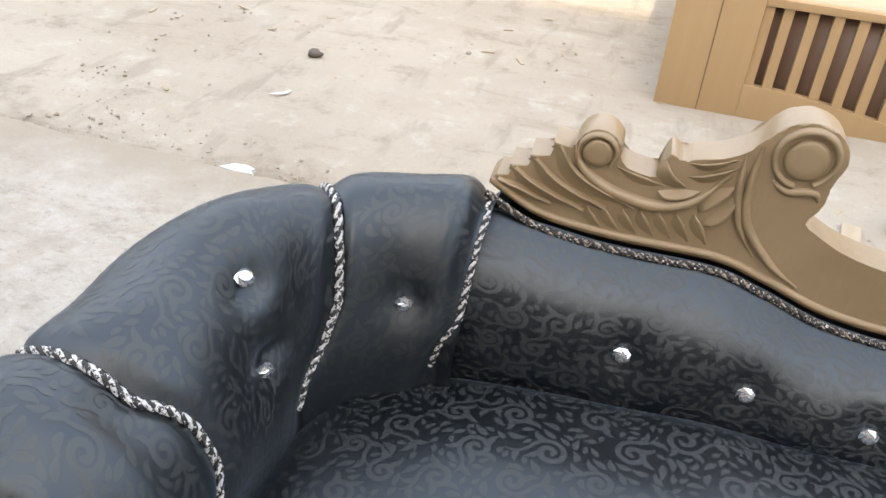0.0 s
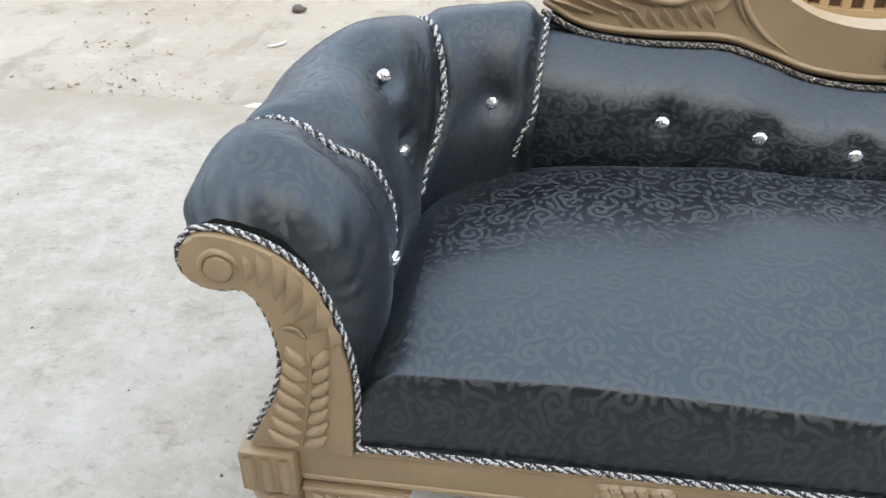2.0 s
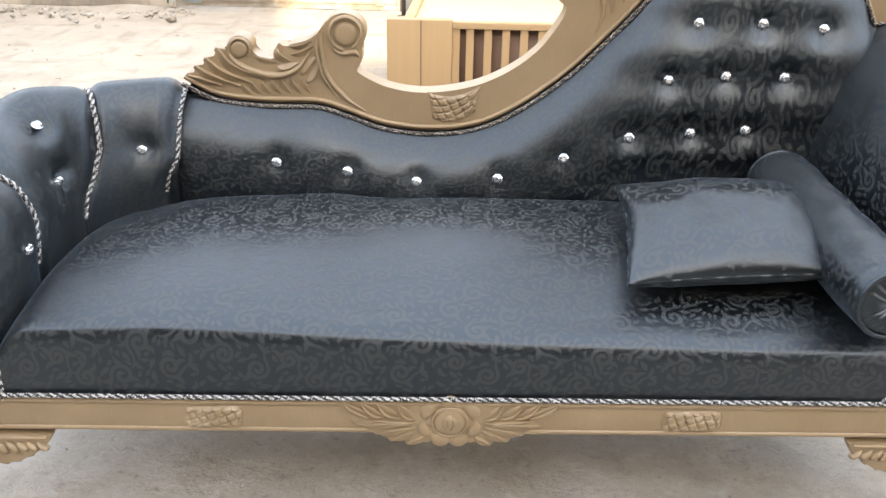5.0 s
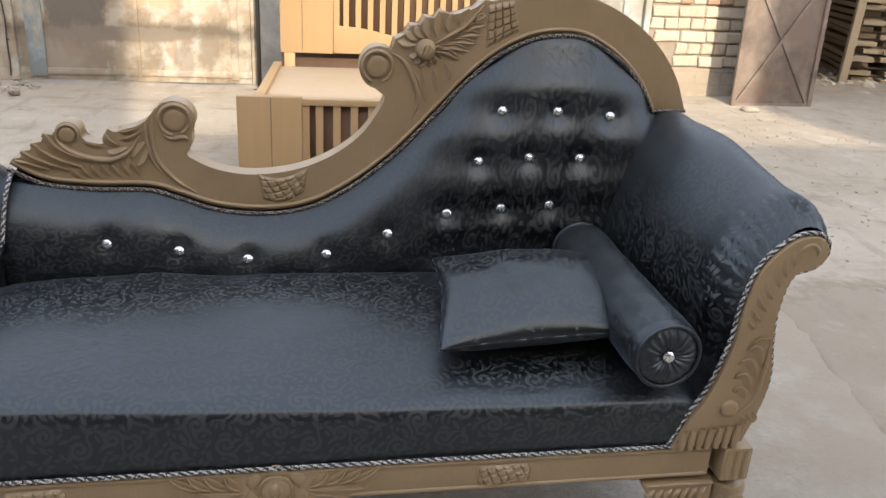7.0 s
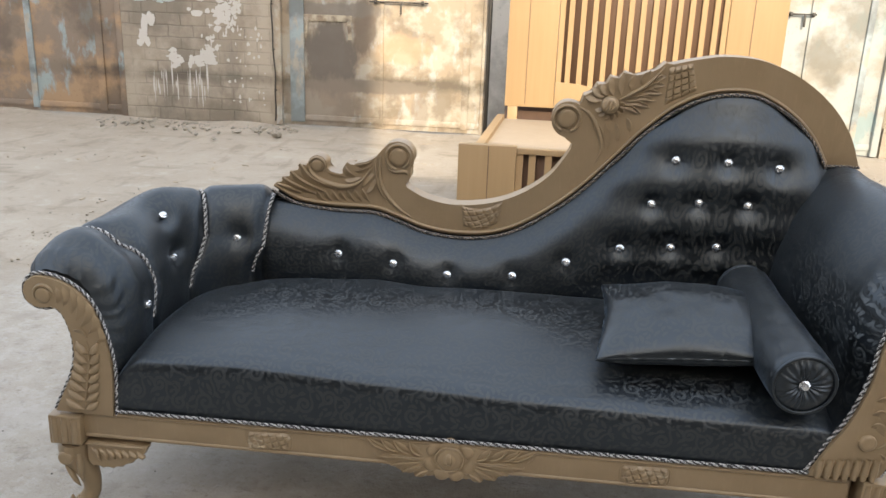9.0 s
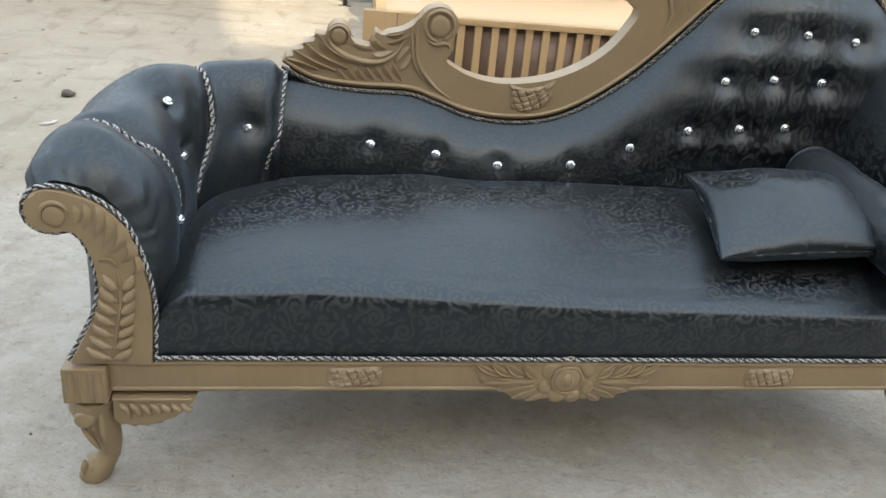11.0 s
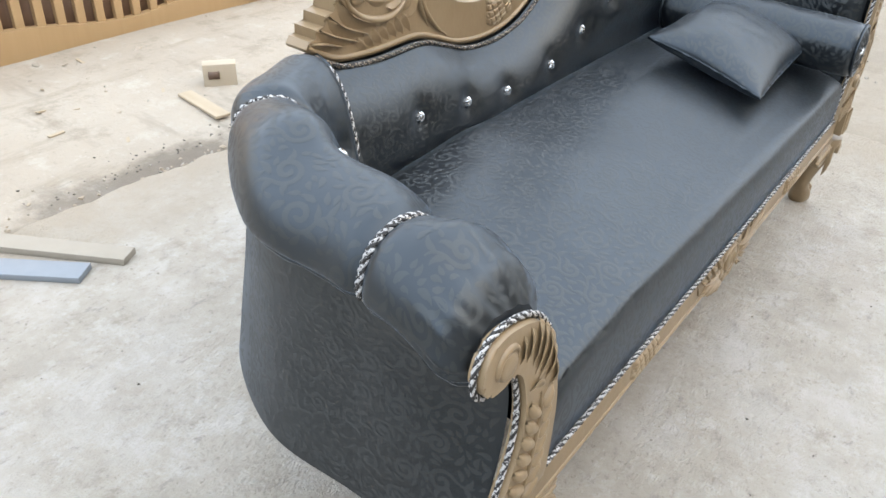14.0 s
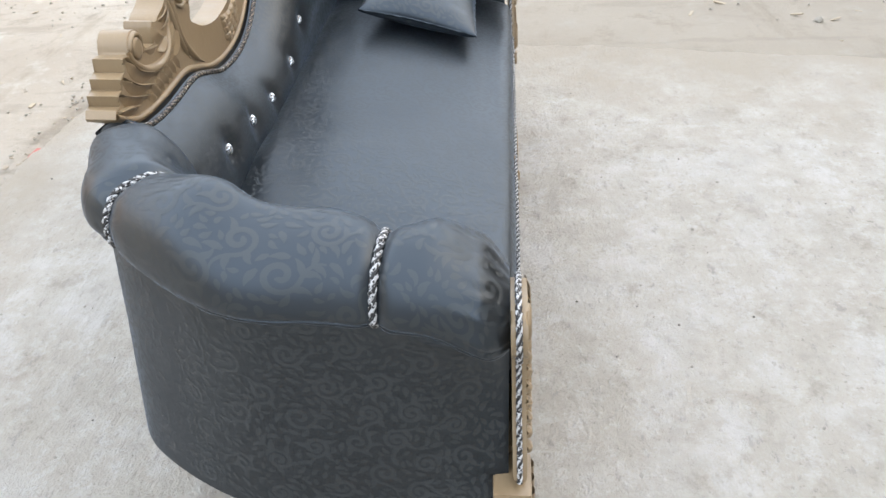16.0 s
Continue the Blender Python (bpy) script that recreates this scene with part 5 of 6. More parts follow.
def side_at(s, v):
    j = v * 63
    i = min(int(j), 62)
    e0, e1 = (p[i] + (p[i + 1] - p[i]) * (j - i) for p in (SIDE_FRONT, SIDE_BODY))
    w = 1 - (1 - s) ** 1.7
    x, z = e0 + (e1 - e0) * w
    p = Vector((x, 0.004 + 0.56 * s, z))
    to = (Vector((0.85, p.y, 0.60)) - p).normalized()
    p = p - to * (0.016 * math.sin(math.pi * min(1, s * 1.15)) + 0.014 * math.exp(-((s - 0.11) / 0.09) ** 2)) * math.sin(math.pi * v) ** 0.8 + to * 0.008 * max(0.0, 1 - s / 0.04)
    p += to * 0.0050 * math.exp(-((s - 0.075) / 0.06) ** 2) * math.sin(j * 3.3 + 3.0 * noise.noise((j * 0.25, s * 5, 3.0))) * (0.4 + 0.6 * math.exp(-((v - 0.55) / 0.2) ** 2))
    p += to * 0.005 * noise.noise((p.x * 6, p.y * 6, p.z * 6))
    return p


cloth("arm_side", side_at, 70, 80, chaise, "tall padded black damask arm", True, (0.05, 0.15))
part("arm_outside", grid(lambda u, v: Vector((0.882 - 0.035 * math.sin(math.pi * v) * math.exp(-u * 3) - 0.025 * v, 0.004 + 0.56 * u, 0.64 - 0.44 * v)), 30, 30, lambda u, v: (17 + 0.6 * u, 0.5 * v), flip=True), TRIM, chaise, "stretched black damask outer panel")
part("back_outside", grid(lambda u, v: Vector((-0.52 + 1.42 * u, 0.60 + 0.035 * math.sin(math.pi * u), 0.20 + (float(np.interp(-0.52 + 1.42 * u, BACK_TOP[:, 0], BACK_TOP[:, 1])) - 0.20) * v)), 60, 20, lambda u, v: (20 + 1.4 * u, 0.5 * v), flip=True), TRIM, chaise, "stretched black damask back panel")

# cords along the frame
rope([(-0.708 + 1.41 * k / 80, -0.019, 0.2955) for k in range(81)])


def edge_cord(line, off, y, radius=0.0034, white=None):
    p = even(line, 0.006)
    d = np.gradient(p, axis=0)
    d /= np.linalg.norm(d, axis=1)[:, None]
    q = p + np.stack([-d[:, 1], d[:, 0]], 1) * off
    rope([(a, y, b) for a, b in q], radius, white=white)


edge_cord(np.vstack([spline(ARM_LEFT_IN, 80), spline(ARM_LEFT_OUT, 50)[1:]]), -0.0045, -0.014, 0.0035)
edge_cord(np.vstack([spline(ARM_RIGHT_IN, 80), spline(ARM_RIGHT_OUT, 50)[1:]]), 0.0045, -0.013, 0.0038)
edge_cord(spline(CREST_LOW, 160), -0.0030, 0.536, 0.0039, CORD_BROWN)
rope([(0.812, 0.545, 0.766), (0.85, 0.548, 0.766), (0.895, 0.556, 0.764)], 0.0034, white=CORD_BROWN)


# ---- loose cushions ----
def pillow():
    ob = thing("throw_pillow", "small square black damask pillow lying on the seat", "pillow")
    corners = (Vector((0.284, 0.070, 0.456)), Vector((0.630, 0.078, 0.474)), Vector((0.640, 0.318, 0.524)), Vector((0.306, 0.346, 0.508)))
    lift = 0.056

    def sheet(sign):
        def f(u, v):
            c = 0.5 - 0.5 * math.cos(math.pi * u), 0.5 - 0.5 * math.cos(math.pi * v)
            a = corners[0].lerp(corners[1], c[0])
            b = corners[3].lerp(corners[2], c[0])
            p = a.lerp(b, c[1])
            mid = (corners[0] + corners[2]) / 2
            pull = (0.04 + 0.07 * c[1]) * (math.sin(math.pi * c[0]) * abs(2 * c[1] - 1) ** 3 + math.sin(math.pi * c[1]) * abs(2 * c[0] - 1) ** 3)
            p = p + (mid - p) * pull
            puff = max(0.0, math.sin(math.pi * c[0]) * math.sin(math.pi * c[1])) ** 0.42
            p.z += sign * (lift * puff if sign > 0 else 0.034 * puff ** 0.6)
            p.z += (0.006 * noise.noise((p.x * 15, p.y * 15, sign)) + 0.0022 * noise.noise((p.x * 41, p.y * 27, sign + 4.0))) * puff
            return p

        return f

    cloth("cover", sheet(1), 44, 44, ob, start=(0.03, 0.09))
    cloth("cover", sheet(-1), 44, 44, ob, flip=True, start=(0.13, 0.02))
    rim = sheet(1)
    line = [rim(t, 0) for t in np.linspace(0, 1, 24)] + [rim(1, t) for t in np.linspace(0, 1, 24)][1:] + [rim(1 - t, 1) for t in np.linspace(0, 1, 24)][1:] + [rim(0, 1 - t) for t in np.linspace(0, 1, 24)][1:]
    bm = bmesh.new()
    pts = even(line, 0.005)
    mid = np.array((corners[0] + corners[2]) / 2)
    outw = pts - mid
    outw /= np.linalg.norm(outw, axis=1)[:, None]
    rows = []
    for k, (p, o) in enumerate(zip(pts, outw)):
        w = 0.0030 + 0.0010 * math.sin(k * 1.3) + 0.0008 * math.sin(k * 0.47)
        z = 0.002 * math.sin(k * 0.9) - 0.0015
        rows.append([bm.verts.new(p + np.array((0, 0, 0.002))), bm.verts.new(p + o * w + np.array((0, 0, z))), bm.verts.new(p - np.array((0, 0, 0.003)))])
    for a, b in zip(rows, rows[1:]):
        for k in range(2):
            bm.faces.new((a[k], a[k + 1], b[k + 1], b[k]))
    part("seam", bm, TRIM, ob)
    return ob


def bolster():
    ob = thing("bolster_cushion", "black damask bolster with pleated end and crystal button", "bolster")
    a, b, r = Vector((0.656, -0.032, 0.486)), Vector((0.643, 0.435, 0.488)), 0.062
    axis = (b - a).normalized()
    side = axis.cross(Vector((0, 0, 1))).normalized()
    up = side.cross(axis)
    length = (b - a).length

    def skin(u, v):
        t = 2 * math.pi * v
        rr = r * (1 + 0.02 * math.sin(3 * t + 5 * u)) * (1 - 0.12 * max(0, 1 - u / 0.03) ** 2 - 0.12 * max(0, (u - 0.97) / 0.03) ** 2)
        p = a + axis * (length * u) + (side * math.cos(t) + up * math.sin(t)) * rr
        return p + up * 0.003 * noise.noise((u * 8, math.cos(t) * 2, math.sin(t) * 2))

    cloth("cover", skin, 60, 40, ob, start=(0.02, 0.06))
    for end, c, d in ((0, a, -axis), (1, b, axis)):
        def cap(u, v):
            t = 2 * math.pi * v
            rr = r * 0.88 * u
            fold = 0.0015 * math.sin(18 * t + 1.5 * math.sin(3 * t) + 0.9 * math.sin(7 * t)) * math.sin(math.pi * min(1, u * 1.05)) ** 0.7
            return c + (side * math.cos(t) + up * math.sin(t)) * rr + d * (0.010 * math.sin(math.pi * u) + fold - 0.010 * (1 - u) ** 3)

        part("pleated_end", grid(cap, 16, 210, lambda u, v: (33 + 0.05 * u, 0.3 * v)), TRIM, ob)
        ring = [c + (side * math.cos(t) + up * math.sin(t)) * r * 0.91 + d * 0.002 for t in np.linspace(0, 2 * math.pi, 50)]
        bm = bmesh.new()
        rows = [[bm.verts.new(p + ((p - c).normalized() * math.cos(q) + d * math.sin(q)) * 0.004) for q in np.linspace(0, 2 * math.pi, 7)[:-1]] for p in ring]
        for m, n in zip(rows, rows[1:]):
            for k in range(6):
                bm.faces.new((m[k], m[(k + 1) % 6], n[(k + 1) % 6], n[k]))
        part("piping", bm, TRIM, ob)
        button(c + d * 0.004, d, ob)
    return ob


throw, roll_cushion = pillow(), bolster()


def rake(thing_root):
    """Seat, arms and back climb gently towards the back; the feet stay on the slab."""
    def moved(p):
        x, y, z = p[:, 0], p[:, 1], p[:, 2]
        share = np.clip(z / 0.20, 0, 1)
        return np.column_stack([0.994 * x - 0.022 * y + 0.019 * z - 0.006, 0.973 * y + 0.022 * x - 0.010 * z + 0.004, z + share * (0.053 * y + 0.002 * x)])

    for ob in [thing_root, *thing_root.children_recursive]:
        if ob.type != "MESH":
            continue
        if ob.name.startswith("button"):
            ob.location = moved(np.array([ob.location]))[0]
            continue
        p = np.empty(3 * len(ob.data.vertices))
        ob.data.vertices.foreach_get("co", p)
        ob.data.vertices.foreach_set("co", moved(p.reshape(-1, 3)).ravel())
        ob.data.update()


for root in (chaise, throw, roll_cushion):
    rake(root)


# ---- the bed behind: a low slatted footboard, a bare deck and a tall slatted headboard ----
def slat_panel(parent, x0, x1, z0, z1, y, ends, middle, pitch=0.083):
    """Honey slats over a dark backing, above an apron whose top edge is sawn to a shallow curve."""
    part("panel_backing", box((x1 - x0, 0.012, z1 - z0), ((x0 + x1) / 2, y + 0.040, (z0 + z1) / 2), 0), WENGE, parent, "dark brown backing")
    n = round((x1 - x0) / pitch)
    step = (x1 - x0) / n
    for k in range(n + 1):
        w = 0.037
        x = min(max(x0 + k * step, x0 + w / 2), x1 - w / 2)
        part("slat", box((w, 0.026, z1 - z0), (x, y + 0.022, (z0 + z1) / 2), 0.003), HONEY, parent, smooth=False)
    f = np.linspace(1, -1, 33)
    top = [((x0 + x1) / 2 + (x1 - x0) / 2 * t, z0 + ends + (middle - ends) * (0.5 + 0.5 * math.cos(math.pi * t)) ** 1.3) for t in f]
    part("apron", board([(x0, z0), (x1, z0), *top], y - 0.006, y + 0.034, 0.003), HONEY, parent, sharp=40)


def bed():
    ob = thing("bed", "unfinished honey laminate bed with dark slatted panels, without mattress", "bed", (-0.335, 2.848, 0), turn=-1.2)
    wide, low = 1.90, DIRT_Z - 0.006
    foot = part("footboard", box((wide - 0.62, 0.045, 0.03), (wide / 2, 0.025, 0.385), 0.004), HONEY, ob, sharp=40)
    for x in (0.155, wide - 0.155):
        part("stile", box((0.31, 0.06, 0.462), (x, 0.026, 0.178), 0.005), HONEY, foot, sharp=40)
        part("groove", box((0.004, 0.004, 0.455), (x + 0.008, -0.0032, 0.178), 0), WENGE, foot, smooth=False)
    slat_panel(foot, 0.31, wide - 0.31, low, 0.372, 0.004, 0.130, 0.070)
    for x in (0.07, wide - 0.07):
        part("side_rail", box((0.035, 1.52, 0.30), (x, 0.80, 0.16), 0.004), HONEY, ob, sharp=40)
    part("deck", box((wide - 0.16, 1.50, 0.02), (wide / 2, 0.79, 0.335), 0.003), CREAM, ob, "bare pale board deck", sharp=40)
    part("deck_edge", box((0.05, 1.50, 0.045), (0.085, 0.79, 0.352), 0.004), HONEY, ob, sharp=40)
    yh = 1.575
    head = part("headboard", box((wide - 0.04, 0.06, 0.06), (wide / 2 + 0.02, yh + 0.03, 1.98), 0.006), HONEY, ob, sharp=40)
    for x, w in ((0.275, 0.345), (1.752, 0.37)):
        part("stile", box((w, 0.06, 1.54), (x, yh + 0.03, 1.20), 0.005), HONEY, head, sharp=40)
        part("groove", box((0.004, 0.004, 1.50), (x - 0.03, yh - 0.0015, 1.20), 0), WENGE, head, smooth=False)
    slat_panel(head, 0.45, 1.565, 0.435, 1.95, yh, 0.175, 0.105, 0.0795)
    for x in (0.16, 0.72, 1.22, 1.72):
        part("headboard_leg", box((0.07, 0.06, 0.48), (x, yh + 0.03, 0.19), 0.004), HONEY, head, sharp=40)
    # dark board behind the headboard legs, filling the gap below
    part("shelf_back", box((1.76, 0.02, 0.48), (0.98, yh + 0.09, 0.19), 0), WENGE, head)


bed()

# ---- the yard wall with its doors ----
# smoke marks; the knee-high bar and low upright mark are painted shadows
SMOKE_AND_SHADOW = ((-0.47, 0.60, 0.28, 0.36, (0.128, 0.112, 0.098), 0.95), (-0.15, 0.88, 0.12, 0.26, (0.150, 0.118, 0.092), 0.85), (-0.38, 1.02, 0.50, 0.07, (0.170, 0.150, 0.130), 0.8),
         (-0.15, 0.365, 0.75, 0.065, (0.175, 0.150, 0.125), 0.85), (-0.55, 0.18, 0.40, 0.30, (0.215, 0.180, 0.150), 0.7), (0.36, 0.16, 0.09, 0.20, (0.21, 0.18, 0.15), 0.6), (0.20, 0.70, 0.30, 0.16, (0.40, 0.29, 0.185), 0.6))
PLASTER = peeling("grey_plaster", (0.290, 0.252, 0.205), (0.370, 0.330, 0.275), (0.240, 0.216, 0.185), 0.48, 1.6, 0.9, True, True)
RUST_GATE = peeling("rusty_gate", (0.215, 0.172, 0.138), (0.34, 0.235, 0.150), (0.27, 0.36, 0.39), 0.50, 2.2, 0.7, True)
GREY_DOOR = peeling("weathered_door", (0.311, 0.257, 0.193), (0.378, 0.349, 0.295), (0.386, 0.398, 0.385), 0.50, 4.2, 0.65, True, soot_shadow=SMOKE_AND_SHADOW)
PALE_DOOR = peeling("pale_door", (0.285, 0.275, 0.240), (0.335, 0.365, 0.362), (0.225, 0.315, 0.335), 0.46, 2.2, 0.6)
LEAF_METAL = peeling("brown_leaf", (0.165, 0.130, 0.110), (0.215, 0.175, 0.148), (0.19, 0.125, 0.092), 0.5, 2.5, 0.7)
MORTAR = plain("mortar", (0.275, 0.238, 0.195), 0.95, 0, 0.3, 14, 0.4, 0.006)
STEEL = plain("dark_steel", (0.066, 0.063, 0.059), 0.5, 0.6, 0.3, 30)
CREAM_PAINT = peeling("cream_paint", (0.25, 0.20, 0.15), (0.40, 0.355, 0.275), (0.33, 0.29, 0.235), 0.46, 9.0, 0.7)
BLUE_STRIP = peeling("blue_strip", (0.231, 0.264, 0.277), (0.277, 0.343, 0.370), (0.363, 0.330, 0.277), 0.48, 3.0, 0.6)
WHITEWASH = plain("white_paint", (0.488, 0.482, 0.462), 0.8, 0, 0.1, 20)
ROUGH_WALL = plain("closing_wall", (0.21, 0.175, 0.145), 0.95, 0, 0.2, 3)
WY, WTOP = 5.80, 2.25


def wall_piece(name, x0, x1, mat, label):
    bm = box((x1 - x0, 0.24, WTOP + 0.2), ((x0 + x1) / 2, WY + 0.12, WTOP / 2 - 0.1), 0.006)
    return tagged(part(name, bm, mat, sharp=40), label, "wall", kind="structure")


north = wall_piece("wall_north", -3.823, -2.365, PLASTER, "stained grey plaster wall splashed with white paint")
wall_piece("wall_north", -0.45, 1.90, peeling("pale_plaster", (0.42, 0.41, 0.38), (0.50, 0.49, 0.46), (0.36, 0.36, 0.35), 0.48, 2.0, 0.9), "pale grey plaster wall")
wall_piece("wall_north", -9.2, -6.3, PLASTER, "stained grey plaster wall")


def splash(parent):
    """White paint thrown on the plaster: a smear, an arc of drops and long drips."""
    bm = bmesh.new()
    rnd = random.Random(4)

    def blob(x, z, w, h, n=11):
        x, z, w, h = -3.823 + (x + 2.98) * 1.29, z * 1.21, w * 1.27, h * 1.21
        y = WY - 0.004 - 0.004 * rnd.random()
        ring = [bm.verts.new((x + w * math.cos(2 * math.pi * k / n) * rnd.uniform(0.55, 1.1), y, z + h * math.sin(2 * math.pi * k / n) * rnd.uniform(0.55, 1.1))) for k in range(n)]
        bm.faces.new(ring)

    for k in range(34):
        blob(rnd.uniform(-2.64, -2.30), rnd.gauss(0.44, 0.035), rnd.uniform(0.012, 0.05), rnd.uniform(0.012, 0.03))
    for k in range(90):
        t = rnd.random()
        blob(-2.36 + 0.30 * t + rnd.gauss(0, 0.03), 0.50 + 0.62 * t + rnd.gauss(0, 0.05), rnd.uniform(0.004, 0.030), rnd.uniform(0.006, 0.034))
    for k in range(26):
        x, top = rnd.uniform(-2.78, -2.28), rnd.uniform(0.28, 0.42)
        blob(x, top - 0.09, rnd.uniform(0.002, 0.006), rnd.uniform(0.03, 0.15), 14)
    for k in range(34):
        blob(rnd.uniform(-2.2, -1.92), rnd.uniform(0.08, 0.7), rnd.uniform(0.004, 0.014), rnd.uniform(0.005, 0.02))
    for k in range(12):
        blob(-2.80 + rnd.gauss(0, 0.02), rnd.uniform(0.52, 0.74), rnd.uniform(0.015, 0.04), rnd.uniform(0.03, 0.07))
    for k in range(16):
        blob(rnd.uniform(-2.5, -2.2), rnd.uniform(0.76, 1.0), rnd.uniform(0.02, 0.05), rnd.uniform(0.015, 0.03))
    for k in range(60):
        a = radians(rnd.uniform(20, 100))
        blob(-2.62 + 0.52 * math.sin(a) + rnd.gauss(0, 0.02), 0.42 + 0.55 * (1 - math.cos(a)) + rnd.gauss(0, 0.02), rnd.uniform(0.004, 0.022), rnd.uniform(0.008, 0.030))
    bmesh.ops.recalc_face_normals(bm, faces=bm.faces)
    tagged(part("paint_splash", bm, WHITEWASH, parent, "dried white paint splash", smooth=False), kind="stuff")


splash(north)


def aqua_patch(parent):
    """What is left of a coat of aqua paint high on the plaster."""
    bm = bmesh.new()
    rnd = random.Random(12)
    for k in range(46):
        x, z = rnd.uniform(-3.80, -3.36), 1.02 + 0.16 * rnd.random() + 0.30 * rnd.random() ** 2
        w, h, n = rnd.uniform(0.03, 0.11), rnd.uniform(0.02, 0.05), 12
        y = WY - 0.003 - 0.003 * rnd.random()
        bm.faces.new([bm.verts.new((min(x + w * math.cos(6.2832 * q / n) * rnd.uniform(0.6, 1.1), -2.4), y, z + h * math.sin(6.2832 * q / n) * rnd.uniform(0.6, 1.1))) for q in range(n)])
    bmesh.ops.recalc_face_normals(bm, faces=bm.faces)
    tagged(part("paint_patch", bm, plain("aqua_paint", (0.36, 0.44, 0.45), 0.8, 0, 0.15, 14), parent, "flaking aqua paint", smooth=False), kind="stuff")


aqua_patch(north)


def metal_door(name, x0, x1, mat, label, stiles, bolt=None):
    """A sheet-metal door: a frame of angle iron, sheets between upright bars, a sliding bolt."""
    ob = thing(name, label, "door", ((x0 + x1) / 2, WY, 0), kind="structure")
    w = x1 - x0
    part("sheet", box((w - 0.02, 0.012, 2.10), (0, 0.05, 1.04), 0.002), mat, ob, sharp=40)
    for x in (-w / 2 + 0.025, w / 2 - 0.025):
        part("door_frame", box((0.055, 0.08, 2.12), (x, 0.035, 1.05), 0.004), mat, ob, sharp=40)
    part("lintel", box((w, 0.20, 0.15), (0, 0.11, 2.185), 0.004), PLASTER, ob, sharp=40)
    for f, wide, m in stiles:
        part("stile", box((wide, 0.02, 2.06), (-w / 2 + f * w, 0.034, 1.05), 0.003), m, ob, sharp=40)
    for z in (0.06, 1.55):
        part("door_rail", box((w - 0.1, 0.014, 0.05), (0, 0.038, z), 0.003), mat, ob, sharp=40)
    if bolt:
        x, z, long = bolt
        bm = bmesh.new()
        bmesh.ops.create_cone(bm, cap_ends=True, segments=10, radius1=0.007, radius2=0.007, depth=long, matrix=Matrix.Translation((x, 0.01, z)) @ Matrix.Rotation(radians(90), 4, "Y"))
        rod = part("bolt", bm, STEEL, ob, "rusty sliding bolt")
        part("bolt_handle", box((0.016, 0.016, 0.10), (x + 0.02, 0.004, z - 0.05), 0.004), STEEL, rod)
        for dx in (-0.4, 0.4):
            part("bolt_guide", box((0.02, 0.04, 0.035), (x + dx * long, 0.022, z), 0.003), STEEL, rod)
    return ob


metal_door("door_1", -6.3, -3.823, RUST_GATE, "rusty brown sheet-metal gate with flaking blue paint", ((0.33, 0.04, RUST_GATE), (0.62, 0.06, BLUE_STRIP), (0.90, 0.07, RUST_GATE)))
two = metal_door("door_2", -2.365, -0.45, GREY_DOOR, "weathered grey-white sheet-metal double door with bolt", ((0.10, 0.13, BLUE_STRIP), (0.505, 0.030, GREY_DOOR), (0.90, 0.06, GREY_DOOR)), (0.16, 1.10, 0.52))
part("patch_plate", box((0.44, 0.007, 0.058), (-0.485, 0.037, 0.945), 0.003), CREAM_PAINT, two, "flaking cream strip")
for dx, turn in ((-0.20, 6), (0.20, -4)):
    part("patch_plate", box((0.036, 0.007, 0.17), (-0.485 + dx, 0.036, 0.85), 0.003, turn=Euler((0, radians(turn), 0))), CREAM_PAINT, two, "flaking cream strip")
metal_door("door_3", 1.90, 2.86, PALE_DOOR, "pale blue-white sheet-metal door with sliding bolt", ((0.30, 0.03, PALE_DOOR), (0.78, 0.05, BLUE_STRIP)), (-0.28, 1.12, 0.22))

pole = thing("pole", "thin dark iron pole standing before the wall", "pole", (-0.435, 5.66, DIRT_Z + 0.045))
bm = bmesh.new()
bmesh.ops.create_cone(bm, cap_ends=True, segments=12, radius1=0.017, radius2=0.017, depth=2.3, matrix=Matrix.Translation((0, 0, 1.09)))
part("shaft", bm, STEEL, pole)
part("foot_plate", box((0.10, 0.08, 0.03), (0, 0, -0.03), 0.004), STEEL, pole)


cable = thing("cable", "thin black cable hanging down the plaster edge", "cable", (-2.378, WY - 0.012, 0.0))
bm = bmesh.new()
rows = []
for k in range(61):
    z = 2.20 - 2.18 * k / 60
    x = 0.010 * math.sin(z * 5.0) + 0.004 * math.sin(z * 17.0)
    rows.append([bm.verts.new((x + 0.006 * math.cos(a), 0.006 * math.sin(a), z)) for a in np.linspace(0, 2 * math.pi, 7)[:-1]])
for a, b in zip(rows, rows[1:]):
    for k in range(6):
        bm.faces.new((a[k], a[(k + 1) % 6], b[(k + 1) % 6], b[k]))
bm.faces.new(rows[0])
bm.faces.new(rows[-1][::-1])
bmesh.ops.recalc_face_normals(bm, faces=bm.faces)
part("wire", bm, STEEL, cable)
for z in (0.30, 0.66, 1.05, 1.5):
    part("clip", box((0.022, 0.012, 0.010), (0.010 * math.sin(z * 5.0), 0.004, z), 0.002), STEEL, cable, sharp=40)


